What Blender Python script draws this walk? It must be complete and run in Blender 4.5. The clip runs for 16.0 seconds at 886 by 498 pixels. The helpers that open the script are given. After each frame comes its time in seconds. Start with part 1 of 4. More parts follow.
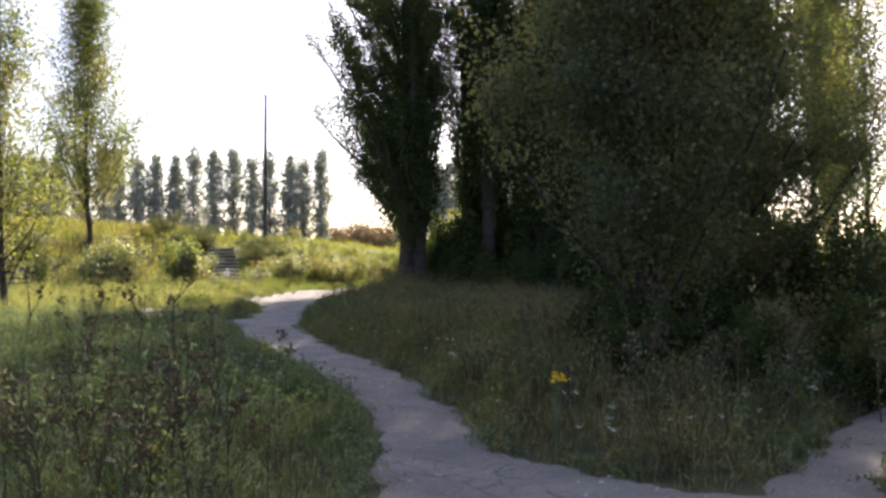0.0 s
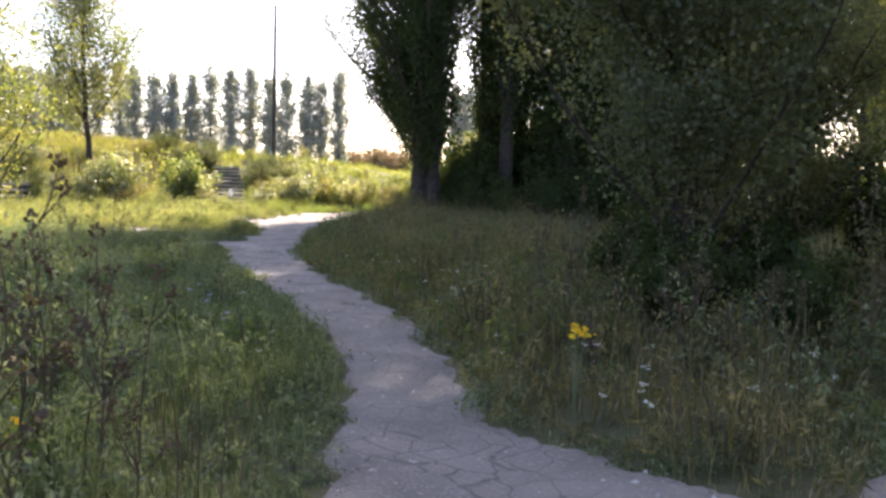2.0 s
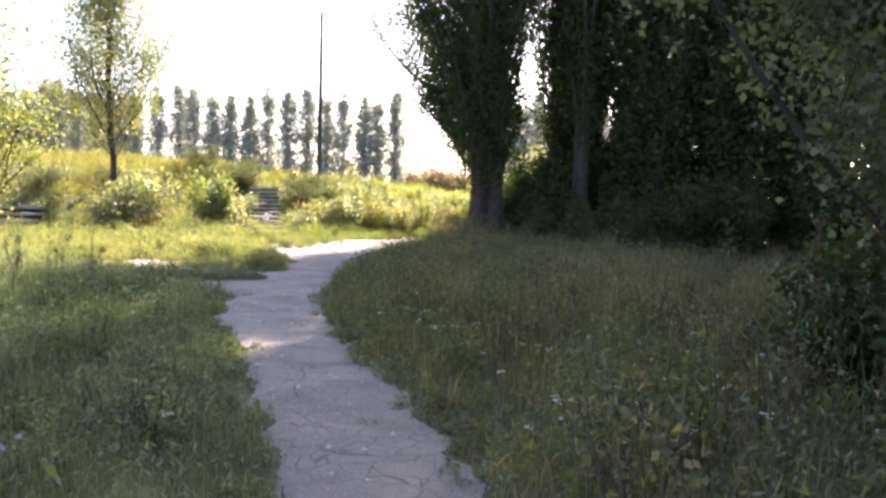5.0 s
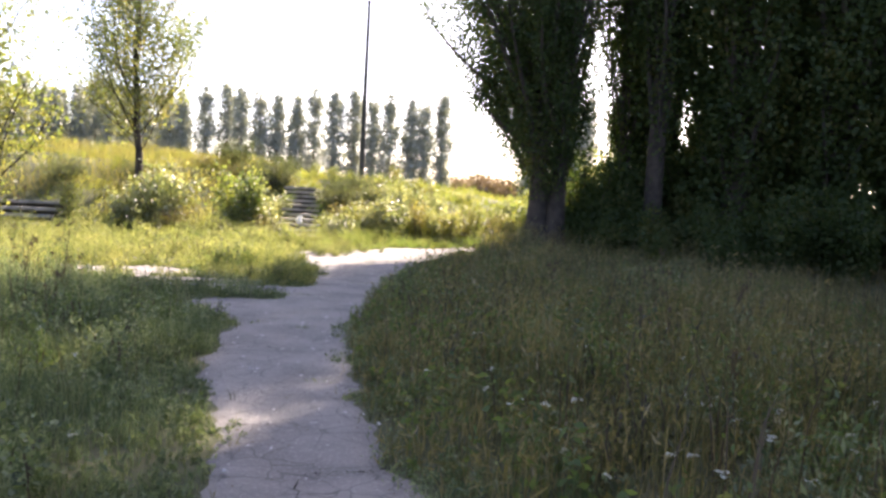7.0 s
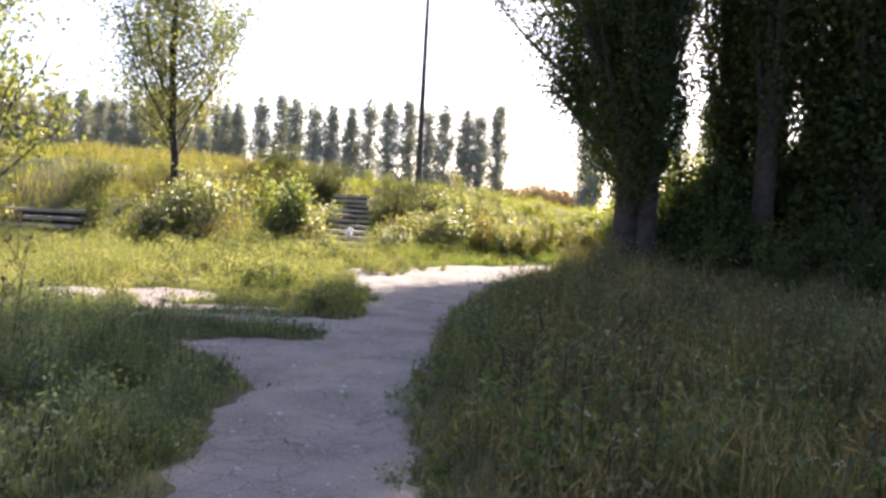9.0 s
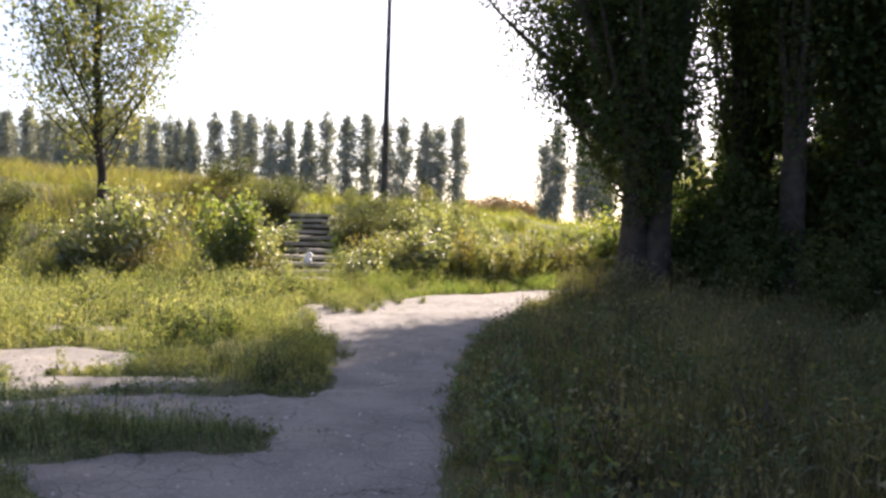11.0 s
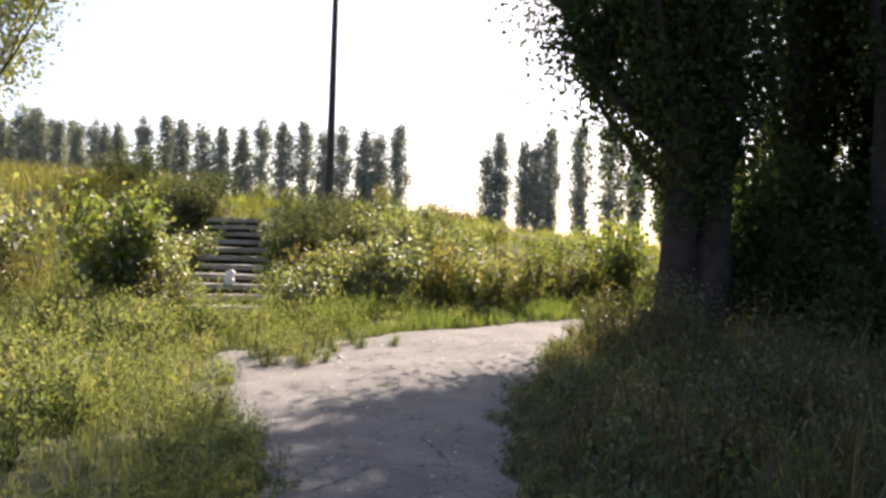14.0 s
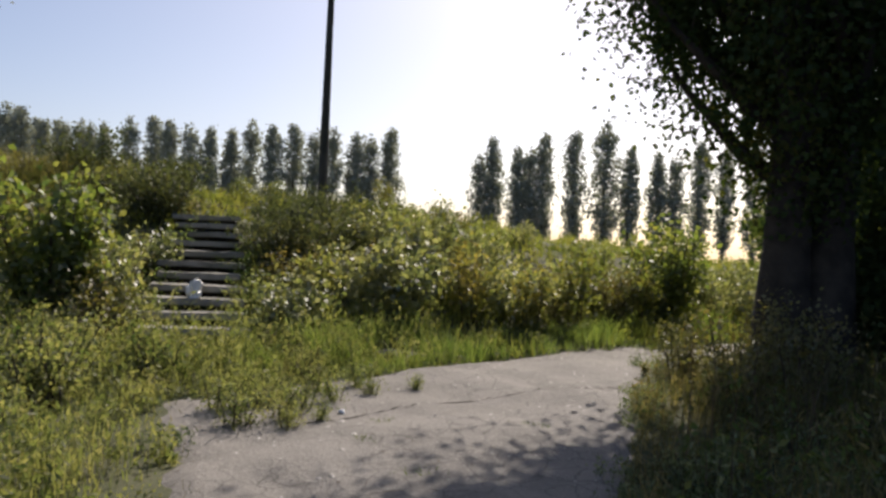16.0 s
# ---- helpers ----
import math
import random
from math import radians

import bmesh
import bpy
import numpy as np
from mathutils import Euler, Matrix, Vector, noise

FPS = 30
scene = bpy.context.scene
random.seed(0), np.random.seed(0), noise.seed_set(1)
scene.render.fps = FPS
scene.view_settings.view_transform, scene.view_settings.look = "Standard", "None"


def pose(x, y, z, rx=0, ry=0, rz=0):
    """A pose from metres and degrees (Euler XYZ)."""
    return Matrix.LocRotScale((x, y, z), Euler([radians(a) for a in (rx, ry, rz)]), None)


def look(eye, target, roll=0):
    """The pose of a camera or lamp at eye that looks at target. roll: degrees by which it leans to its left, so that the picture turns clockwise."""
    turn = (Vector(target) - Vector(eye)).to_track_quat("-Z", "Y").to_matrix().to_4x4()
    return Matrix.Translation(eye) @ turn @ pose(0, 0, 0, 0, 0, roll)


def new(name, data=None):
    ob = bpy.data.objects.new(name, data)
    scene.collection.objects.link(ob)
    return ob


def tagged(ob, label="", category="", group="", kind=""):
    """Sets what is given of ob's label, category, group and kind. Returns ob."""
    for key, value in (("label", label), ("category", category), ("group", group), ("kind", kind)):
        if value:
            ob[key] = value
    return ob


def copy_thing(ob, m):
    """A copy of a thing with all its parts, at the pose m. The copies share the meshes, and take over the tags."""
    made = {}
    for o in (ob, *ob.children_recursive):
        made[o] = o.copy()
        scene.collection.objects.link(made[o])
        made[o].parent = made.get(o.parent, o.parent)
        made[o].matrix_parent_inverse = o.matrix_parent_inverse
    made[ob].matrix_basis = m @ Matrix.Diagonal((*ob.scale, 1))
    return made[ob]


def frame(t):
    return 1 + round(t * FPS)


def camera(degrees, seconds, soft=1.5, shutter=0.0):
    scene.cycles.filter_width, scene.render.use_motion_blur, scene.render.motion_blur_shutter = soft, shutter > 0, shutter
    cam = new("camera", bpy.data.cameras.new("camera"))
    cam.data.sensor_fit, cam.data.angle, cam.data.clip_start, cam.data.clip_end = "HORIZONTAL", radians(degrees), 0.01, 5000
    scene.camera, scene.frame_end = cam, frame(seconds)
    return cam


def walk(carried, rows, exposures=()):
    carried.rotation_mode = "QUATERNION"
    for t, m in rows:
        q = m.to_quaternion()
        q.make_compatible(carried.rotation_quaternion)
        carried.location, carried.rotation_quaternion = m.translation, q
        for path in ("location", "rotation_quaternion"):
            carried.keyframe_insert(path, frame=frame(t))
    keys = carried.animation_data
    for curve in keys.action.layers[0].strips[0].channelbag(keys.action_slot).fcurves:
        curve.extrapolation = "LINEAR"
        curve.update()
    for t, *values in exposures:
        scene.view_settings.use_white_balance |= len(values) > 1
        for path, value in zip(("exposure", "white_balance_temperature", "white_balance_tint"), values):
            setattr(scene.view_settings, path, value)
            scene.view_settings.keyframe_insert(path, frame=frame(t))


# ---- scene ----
cam = camera(55.0, 16.0, soft=2.85)
PATH = [
    (0, (-0.216, -8.11, 1.54), (0.051, -6.128, 1.558), -0.1),
    (0.5, (-0.142, -7.924, 1.524), (0.064, -5.935, 1.51), -0.8),
    (1, (-0.006, -7.59, 1.517), (0.171, -5.598, 1.492), 0.7),
    (1.5, (0.065, -7.059, 1.488), (0.296, -5.076, 1.374), 1.6),
    (2, (0.187, -6.486, 1.45), (0.413, -4.505, 1.296), 1.3),
    (2.5, (0.268, -5.804, 1.487), (0.509, -3.819, 1.427), 2.8),
    (3, (0.314, -5.128, 1.497), (0.51, -3.139, 1.419), 0.0),
    (3.5, (0.411, -4.406, 1.486), (0.611, -2.417, 1.427), 3.0),
    (4, (0.445, -3.692, 1.497), (0.631, -1.703, 1.395), 1.9),
    (6.5, (0.382, 0.097, 1.481), (0.374, 2.094, 1.37), 2.2),
    (7, (0.294, 0.865, 1.491), (0.285, 2.862, 1.392), 2.7),
    (7.5, (0.194, 1.701, 1.488), (0.08, 3.698, 1.444), 2.2),
    (8, (0.093, 2.489, 1.441), (0.015, 4.486, 1.385), 2.9),
    (8.5, (-0.02, 3.311, 1.458), (-0.122, 5.307, 1.411), 3.5),
    (9, (-0.175, 4.154, 1.454), (-0.309, 6.148, 1.376), 2.9),
    (11.5, (-0.91, 8.256, 1.62), (-0.882, 10.255, 1.58), 0.7),
    (12, (-1.057, 9.059, 1.613), (-0.944, 11.055, 1.574), 0.8),
    (12.5, (-1.168, 9.881, 1.626), (-1.07, 11.878, 1.652), 1.8),
    (13, (-1.252, 10.801, 1.598), (-1.162, 12.799, 1.593), 1.2),
    (13.5, (-1.369, 11.646, 1.55), (-1.278, 13.644, 1.585), 2.9),
    (14, (-1.463, 12.526, 1.549), (-1.358, 14.523, 1.537), 1.7),
    (14.5, (-1.564, 13.372, 1.55), (-1.474, 15.37, 1.574), 2.2),
    (15, (-1.652, 14.165, 1.54), (-1.52, 16.161, 1.537), 1.5),
    (15.5, (-1.737, 14.959, 1.514), (-1.649, 16.957, 1.532), 3.6),
    (16, (-1.809, 15.727, 1.511), (-1.678, 17.722, 1.517), 2.5),
]
walk(cam, [(t, look(eye, target, roll)) for t, eye, target, roll in PATH],
     [(0, 1.65, 6880, 22), (2, 2.2, 6880, 23), (4, 2.55, 6880, 24), (7, 2.3, 6880, 25), (9, 1.95, 6880, 25), (11.5, 1.5, 6880, 22),
      (14, 1.2, 6780, 20), (15.4, 0.6, 6700, 17), (16, 0.25, 6550, 16)])

# ---- world, sun ----
SUN_AZ, SUN_EL = 23.0, 38.0          # degrees right of +y, above the horizon
world = bpy.data.worlds.new("world")
scene.world = world
world.use_nodes = True
wn = world.node_tree
sky = wn.nodes.new("ShaderNodeTexSky")
sky.sky_type = 'NISHITA'
sky.sun_disc = False
sky.sun_elevation = radians(SUN_EL)
sky.sun_rotation = radians(SUN_AZ)
sky.air_density, sky.dust_density, sky.ozone_density = 0.8, 1.6, 1.0
wn.nodes["Background"].inputs["Strength"].default_value = 0.10
wn.links.new(sky.outputs[0], wn.nodes["Background"].inputs["Color"])
sun = new("sun", bpy.data.lights.new("sun", 'SUN'))
sun.data.energy, sun.data.angle, sun.data.color = 5.0, radians(0.6), (1.0, 0.93, 0.80)
sd = Vector((math.sin(radians(SUN_AZ)) * math.cos(radians(SUN_EL)), math.cos(radians(SUN_AZ)) * math.cos(radians(SUN_EL)), math.sin(radians(SUN_EL))))
sun.matrix_world = look(sd * 60, (0, 0, 0))

rng = np.random.default_rng(7)


# ---- materials ----
def material(name, base, rough=0.8, vary=None, scale=6.0, bump=0.0, bump_scale=40.0, metal=0.0, spots=None):
    """A surface with two scales of colour variation and a fine relief."""
    m = bpy.data.materials.new(name)
    m.use_nodes = True
    n, l = m.node_tree.nodes, m.node_tree.links
    p = n["Principled BSDF"]
    p.inputs["Roughness"].default_value, p.inputs["Metallic"].default_value = rough, metal
    p.inputs["Specular IOR Level"].default_value = 0.3
    co = n.new("ShaderNodeTexCoord")
    geo = n.new("ShaderNodeNewGeometry")
    big = n.new("ShaderNodeTexNoise")
    big.inputs["Scale"].default_value, big.inputs["Detail"].default_value = scale, 6
    l.new(geo.outputs["Position"], big.inputs["Vector"])
    mix = n.new("ShaderNodeMix")
    mix.data_type = 'RGBA'
    mix.inputs[6].default_value = (*base, 1)
    mix.inputs[7].default_value = (*(vary or [c * 0.6 for c in base]), 1)
    ramp = n.new("ShaderNodeValToRGB")
    ramp.color_ramp.elements[0].position, ramp.color_ramp.elements[1].position = 0.38, 0.66
    l.new(big.outputs["Fac"], ramp.inputs[0])
    l.new(ramp.outputs[0], mix.inputs[0])
    out = mix.outputs[2]
    fine = n.new("ShaderNodeTexNoise")
    fine.inputs["Scale"].default_value, fine.inputs["Detail"].default_value = bump_scale, 5
    l.new(geo.outputs["Position"], fine.inputs["Vector"])
    if spots:
        r2 = n.new("ShaderNodeValToRGB")
        r2.color_ramp.elements[0].position, r2.color_ramp.elements[1].position = 0.52, 0.7
        l.new(fine.outputs["Fac"], r2.inputs[0])
        m2 = n.new("ShaderNodeMix")
        m2.data_type = 'RGBA'
        l.new(r2.outputs[0], m2.inputs[0])
        l.new(out, m2.inputs[6])
        m2.inputs[7].default_value = (*spots, 1)
        out = m2.outputs[2]
    l.new(out, p.inputs["Base Color"])
    if bump:
        b = n.new("ShaderNodeBump")
        b.inputs["Strength"].default_value, b.inputs["Distance"].default_value = bump, 0.02
        l.new(fine.outputs["Fac"], b.inputs["Height"])
        l.new(b.outputs[0], p.inputs["Normal"])
    return m


def leaf_material(name, colours, through_light=0.45, gloss=0.12, patch=0.35, own=0.5):
    """Foliage: each leaf takes its own tone; light passes through it."""
    m = bpy.data.materials.new(name)
    m.use_nodes = True
    n, l = m.node_tree.nodes, m.node_tree.links
    n.remove(n["Principled BSDF"])
    geo = n.new("ShaderNodeNewGeometry")
    ramp = n.new("ShaderNodeValToRGB")
    el = ramp.color_ramp.elements
    while len(el) < len(colours):
        el.new(0.5)
    for i, c in enumerate(colours):
        el[i].position, el[i].color = i / (len(colours) - 1), (*c, 1)
    patchy = n.new("ShaderNodeTexNoise")
    patchy.inputs["Scale"].default_value, patchy.inputs["Detail"].default_value = patch, 3
    l.new(geo.outputs["Position"], patchy.inputs["Vector"])
    ma = n.new("ShaderNodeMath")
    ma.operation = 'MULTIPLY_ADD'
    l.new(patchy.outputs["Fac"], ma.inputs[0])
    ma.inputs[1].default_value = 1.6
    ma.inputs[2].default_value = -0.8
    mb = n.new("ShaderNodeMath")
    mb.operation = 'MULTIPLY_ADD'
    l.new(geo.outputs["Random Per Island"], mb.inputs[0])
    mb.inputs[1].default_value = own
    mc = n.new("ShaderNodeMath")
    mc.operation = 'ADD'
    mc.inputs[1].default_value = 0.5 - own / 2
    l.new(ma.outputs[0], mc.inputs[0])
    l.new(mc.outputs[0], mb.inputs[2])
    l.new(mb.outputs[0], ramp.inputs[0])
    dif, tra, glo = n.new("ShaderNodeBsdfDiffuse"), n.new("ShaderNodeBsdfTranslucent"), n.new("ShaderNodeBsdfGlossy")
    glo.inputs["Roughness"].default_value = 0.55
    glo.inputs["Color"].default_value = (0.8, 0.8, 0.8, 1)
    l.new(ramp.outputs[0], dif.inputs["Color"])
    warm = n.new("ShaderNodeMix")
    warm.data_type, warm.blend_type = 'RGBA', 'MULTIPLY'
    warm.inputs[0].default_value = 1.0
    l.new(ramp.outputs[0], warm.inputs[6])
    warm.inputs[7].default_value = (1.5, 1.45, 0.7, 1)
    l.new(warm.outputs[2], tra.inputs["Color"])
    m1, m2 = n.new("ShaderNodeMixShader"), n.new("ShaderNodeMixShader")
    m1.inputs[0].default_value, m2.inputs[0].default_value = through_light, gloss
    l.new(dif.outputs[0], m1.inputs[1])
    l.new(tra.outputs[0], m1.inputs[2])
    l.new(m1.outputs[0], m2.inputs[1])
    l.new(glo.outputs[0], m2.inputs[2])
    l.new(m2.outputs[0], n["Material Output"].inputs["Surface"])
    return m


def asphalt_material():
    m = material("dusty_asphalt", (0.232, 0.214, 0.194), 0.9, (0.158, 0.146, 0.133), 1.7, 0.7, 45.0, spots=(0.29, 0.27, 0.245))
    n, l = m.node_tree.nodes, m.node_tree.links
    p = n["Principled BSDF"]
    geo = n["Geometry"]
    warp = n.new("ShaderNodeTexNoise")
    warp.inputs["Scale"].default_value = 3.0
    l.new(geo.outputs["Position"], warp.inputs["Vector"])
    add = n.new("ShaderNodeVectorMath")
    add.operation = 'MULTIPLY_ADD'
    l.new(warp.outputs["Color"], add.inputs[0])
    add.inputs[1].default_value = (0.25, 0.25, 0)
    l.new(geo.outputs["Position"], add.inputs[2])
    v = n.new("ShaderNodeTexVoronoi")
    v.feature = 'DISTANCE_TO_EDGE'
    v.inputs["Scale"].default_value = 4.6
    l.new(add.outputs[0], v.inputs["Vector"])
    r = n.new("ShaderNodeValToRGB")
    r.color_ramp.elements[0].position, r.color_ramp.elements[1].position = 0.0, 0.032
    l.new(v.outputs["Distance"], r.inputs[0])
    where = n.new("ShaderNodeTexNoise")
    where.inputs["Scale"].default_value = 0.8
    l.new(geo.outputs["Position"], where.inputs["Vector"])
    wr = n.new("ShaderNodeValToRGB")
    wr.color_ramp.elements[0].position, wr.color_ramp.elements[1].position = 0.46, 0.60
    l.new(where.outputs["Fac"], wr.inputs[0])
    lo = n.new("ShaderNodeMath")
    lo.operation = 'MAXIMUM'
    l.new(r.outputs[0], lo.inputs[0])
    l.new(wr.outputs[0], lo.inputs[1])
    dark = n.new("ShaderNodeMix")
    dark.data_type = 'RGBA'
    dark.inputs[6].default_value = (0.105, 0.097, 0.088, 1)
    l.new(lo.outputs[0], dark.inputs[0])
    src = p.inputs["Base Color"].links[0].from_socket
    l.new(src, dark.inputs[7])
    l.new(dark.outputs[2], p.inputs["Base Color"])
    return m


M_SOIL = material("grassy_soil", (0.085, 0.088, 0.042), 0.95, (0.055, 0.066, 0.028), 1.1, 0.6, 25.0, spots=(0.12, 0.11, 0.06))
M_ASPHALT = asphalt_material()
# Dark fill for stair risers and tier supports; riser shade is in its colour.
M_DARK_FILL = material("dark_fill", (0.06, 0.05, 0.036), 0.95, (0.04, 0.038, 0.024), 3.0, 0.6, 25.0)
M_CRACK = material("crack_earth", (0.035, 0.03, 0.022), 1.0, scale=20)
M_CONCRETE = material("worn_concrete", (0.34, 0.32, 0.29), 0.9, (0.20, 0.19, 0.16), 2.5, 0.5, 45.0, spots=(0.26, 0.25, 0.22))
M_BARK = material("furrowed_bark", (0.065, 0.052, 0.043), 0.95, (0.032, 0.027, 0.023), 5.0, 1.0, 30.0)
M_TWIG = material("twig_bark", (0.10, 0.08, 0.055), 0.9, (0.05, 0.045, 0.03), 8.0, 0.4, 60.0)
M_POLE = material("weathered_pole", (0.075, 0.07, 0.065), 0.7, (0.045, 0.042, 0.04), 3.0, 0.3, 50.0)
M_BAG = material("white_plastic", (0.80, 0.80, 0.80), 0.35, (0.72, 0.72, 0.74), 9.0, 0.2, 20.0)
M_STONE = material("pale_pebbles", (0.48, 0.46, 0.43), 0.8, (0.22, 0.20, 0.18), 30.0)
M_DRY = leaf_material("dry_stalks", [(0.06, 0.042, 0.028), (0.09, 0.065, 0.042), (0.13, 0.10, 0.06)], 0.15, 0.03)
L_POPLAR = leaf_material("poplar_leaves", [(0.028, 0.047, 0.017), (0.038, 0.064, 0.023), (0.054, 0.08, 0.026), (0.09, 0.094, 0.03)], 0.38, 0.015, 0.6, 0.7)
# Distance haze is painted into this pale grey leaf colour.
L_FAR = leaf_material("hazed_poplar_leaves", [(0.26, 0.28, 0.27), (0.32, 0.34, 0.325), (0.38, 0.40, 0.375)], 0.22, 0.03)
L_BUSH = leaf_material("dark_bush_leaves", [(0.05, 0.065, 0.034), (0.066, 0.084, 0.042), (0.085, 0.10, 0.05), (0.13, 0.12, 0.045)], 0.42, 0.04)
L_WILLOW = leaf_material("grey_green_leaves", [(0.075, 0.096, 0.056), (0.1, 0.124, 0.07), (0.13, 0.15, 0.084), (0.2, 0.19, 0.08)], 0.42, 0.03, 0.8, 0.8)
L_YOUNG = leaf_material("young_poplar_leaves", [(0.08, 0.115, 0.035), (0.115, 0.15, 0.045), (0.17, 0.18, 0.055), (0.24, 0.205, 0.065)], 0.6, 0.08)
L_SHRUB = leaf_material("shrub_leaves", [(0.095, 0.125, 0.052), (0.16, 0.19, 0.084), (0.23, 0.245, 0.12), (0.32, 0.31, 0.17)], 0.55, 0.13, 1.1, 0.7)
L_AUTUMN = leaf_material("turning_leaves", [(0.09, 0.10, 0.035), (0.14, 0.14, 0.05), (0.2, 0.155, 0.055)], 0.45, 0.08, 1.2, 0.7)
# Russet, with the haze of distance mixed into the colour.
L_BROWN = leaf_material("hazed_russet_leaves", [(0.27, 0.2, 0.15), (0.33, 0.25, 0.18)], 0.2, 0.03)
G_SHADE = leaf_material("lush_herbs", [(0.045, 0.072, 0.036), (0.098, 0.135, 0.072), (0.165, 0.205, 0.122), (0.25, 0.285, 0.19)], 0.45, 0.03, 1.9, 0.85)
G_TALL = leaf_material("tall_dry_grass", [(0.044, 0.054, 0.024), (0.1, 0.104, 0.048), (0.17, 0.148, 0.074), (0.3, 0.25, 0.145)], 0.48, 0.03, 1.3, 0.9)
G_SUN = leaf_material("pale_meadow_grass", [(0.065, 0.092, 0.038), (0.145, 0.175, 0.075), (0.205, 0.218, 0.105), (0.285, 0.275, 0.15)], 0.58, 0.03, 1.6, 0.8)
G_FRESH = leaf_material("fresh_foot_grass", [(0.07, 0.115, 0.035), (0.12, 0.175, 0.055), (0.175, 0.225, 0.075), (0.24, 0.27, 0.11)], 0.58, 0.03, 1.4, 0.7)
G_BANK = leaf_material("bank_herbs", [(0.085, 0.115, 0.032), (0.135, 0.165, 0.05), (0.19, 0.2, 0.065), (0.24, 0.215, 0.085)], 0.6, 0.02, 0.7)
G_MID = leaf_material("green_weeds", [(0.06, 0.10, 0.04), (0.09, 0.135, 0.05), (0.12, 0.165, 0.065), (0.17, 0.19, 0.08)], 0.52, 0.02, 1.6, 0.8)
G_TAN = leaf_material("dry_tan_grass", [(0.115, 0.125, 0.05), (0.17, 0.16, 0.065), (0.235, 0.20, 0.09)], 0.5, 0.03, 1.0)
L_DEEP = leaf_material("deep_green_leaves", [(0.07, 0.115, 0.032), (0.115, 0.16, 0.045), (0.17, 0.205, 0.06), (0.24, 0.245, 0.085)], 0.6, 0.08, 1.4, 0.7)
M_WHITE = leaf_material("white_petals", [(0.7, 0.7, 0.66), (0.8, 0.8, 0.78)], 0.2, 0.02)
M_YELLOW = leaf_material("yellow_petals", [(0.75, 0.5, 0.02), (0.85, 0.6, 0.04)], 0.2, 0.02)
M_BLUE = leaf_material("blue_petals", [(0.32, 0.36, 0.62), (0.42, 0.45, 0.68)], 0.2, 0.02)


# ---- mesh helpers ----
def mesh(name, verts, quads=None, tris=None, mat=None, smooth=False):
    verts = np.asarray(verts, np.float32).reshape(-1, 3)
    quads = np.zeros((0, 4), np.int32) if quads is None else np.asarray(quads, np.int32).reshape(-1, 4)
    tris = np.zeros((0, 3), np.int32) if tris is None else np.asarray(tris, np.int32).reshape(-1, 3)
    me = bpy.data.meshes.new(name)
    me.vertices.add(len(verts))
    me.vertices.foreach_set("co", verts.ravel())
    me.loops.add(quads.size + tris.size)
    me.loops.foreach_set("vertex_index", np.concatenate([quads.ravel(), tris.ravel()]))
    me.polygons.add(len(quads) + len(tris))
    starts = np.concatenate([np.arange(len(quads)) * 4, quads.size + np.arange(len(tris)) * 3]).astype(np.int32)
    me.polygons.foreach_set("loop_start", starts)
    me.update(calc_edges=True)
    me.validate()
    if smooth:
        me.polygons.foreach_set("use_smooth", np.ones(len(me.polygons), bool))
    if mat:
        me.materials.append(mat)
    return me


def part(name, me, parent=None, label=""):
    ob = new(name, me)
    if parent:
        ob.parent = parent
    return tagged(ob, label)


def box(name, sx, sy, sz, mat, bevel=0.01, rough=0.0, seed=0, cuts=0):
    """A slab with rounded, worn edges, its base at z = 0."""
    bm = bmesh.new()
    bmesh.ops.create_cube(bm, size=1)
    bmesh.ops.scale(bm, vec=(sx, sy, sz), verts=bm.verts)
    bmesh.ops.translate(bm, vec=(0, 0, sz / 2), verts=bm.verts)
    if cuts:
        long = [e for e in bm.edges if abs(e.verts[0].co.x - e.verts[1].co.x) > sx * 0.5]
        bmesh.ops.subdivide_edges(bm, edges=long, cuts=cuts)
    bmesh.ops.bevel(bm, geom=list(bm.edges), offset=bevel, segments=2, affect='EDGES', clamp_overlap=True)
    for v in bm.verts:
        v.co += rough * noise.noise_vector(v.co * 3 + Vector((seed, seed, 0)))
    me = bpy.data.meshes.new(name)
    bm.to_mesh(me)
    bm.free()
    me.materials.append(mat)
    return me


def tubes(name, lines, mat, sides=7):
    """lines: list of (points (n,3), radii (n,)); each one a tapered tube."""
    V, Q = [], []
    at = 0
    ang = np.arange(sides) * 2 * np.pi / sides
    for pts, rad in lines:
        pts, rad = np.asarray(pts, float), np.asarray(rad, float)
        d = np.gradient(pts, axis=0)
        d /= np.linalg.norm(d, axis=1)[:, None] + 1e-9
        ref = np.where(np.abs(d[:, 2:3]) > 0.9, np.array([[1.0, 0, 0]]), np.array([[0, 0, 1.0]]))
        a = np.cross(d, ref)
        a /= np.linalg.norm(a, axis=1)[:, None] + 1e-9
        b = np.cross(d, a)
        ring = pts[:, None] + rad[:, None, None] * (np.cos(ang)[None, :, None] * a[:, None] + np.sin(ang)[None, :, None] * b[:, None])
        n = len(pts)
        V.append(ring.reshape(-1, 3))
        i = np.arange(n - 1)[:, None] * sides + np.arange(sides)[None]
        j = np.arange(n - 1)[:, None] * sides + (np.arange(sides)[None] + 1) % sides
        Q.append(np.stack([i, j, j + sides, i + sides], -1).reshape(-1, 4) + at)
        at += n * sides
    return mesh(name, np.concatenate(V), np.concatenate(Q), None, mat, True)


def unit(v):
    return v / (np.linalg.norm(v, axis=-1, keepdims=True) + 1e-9)


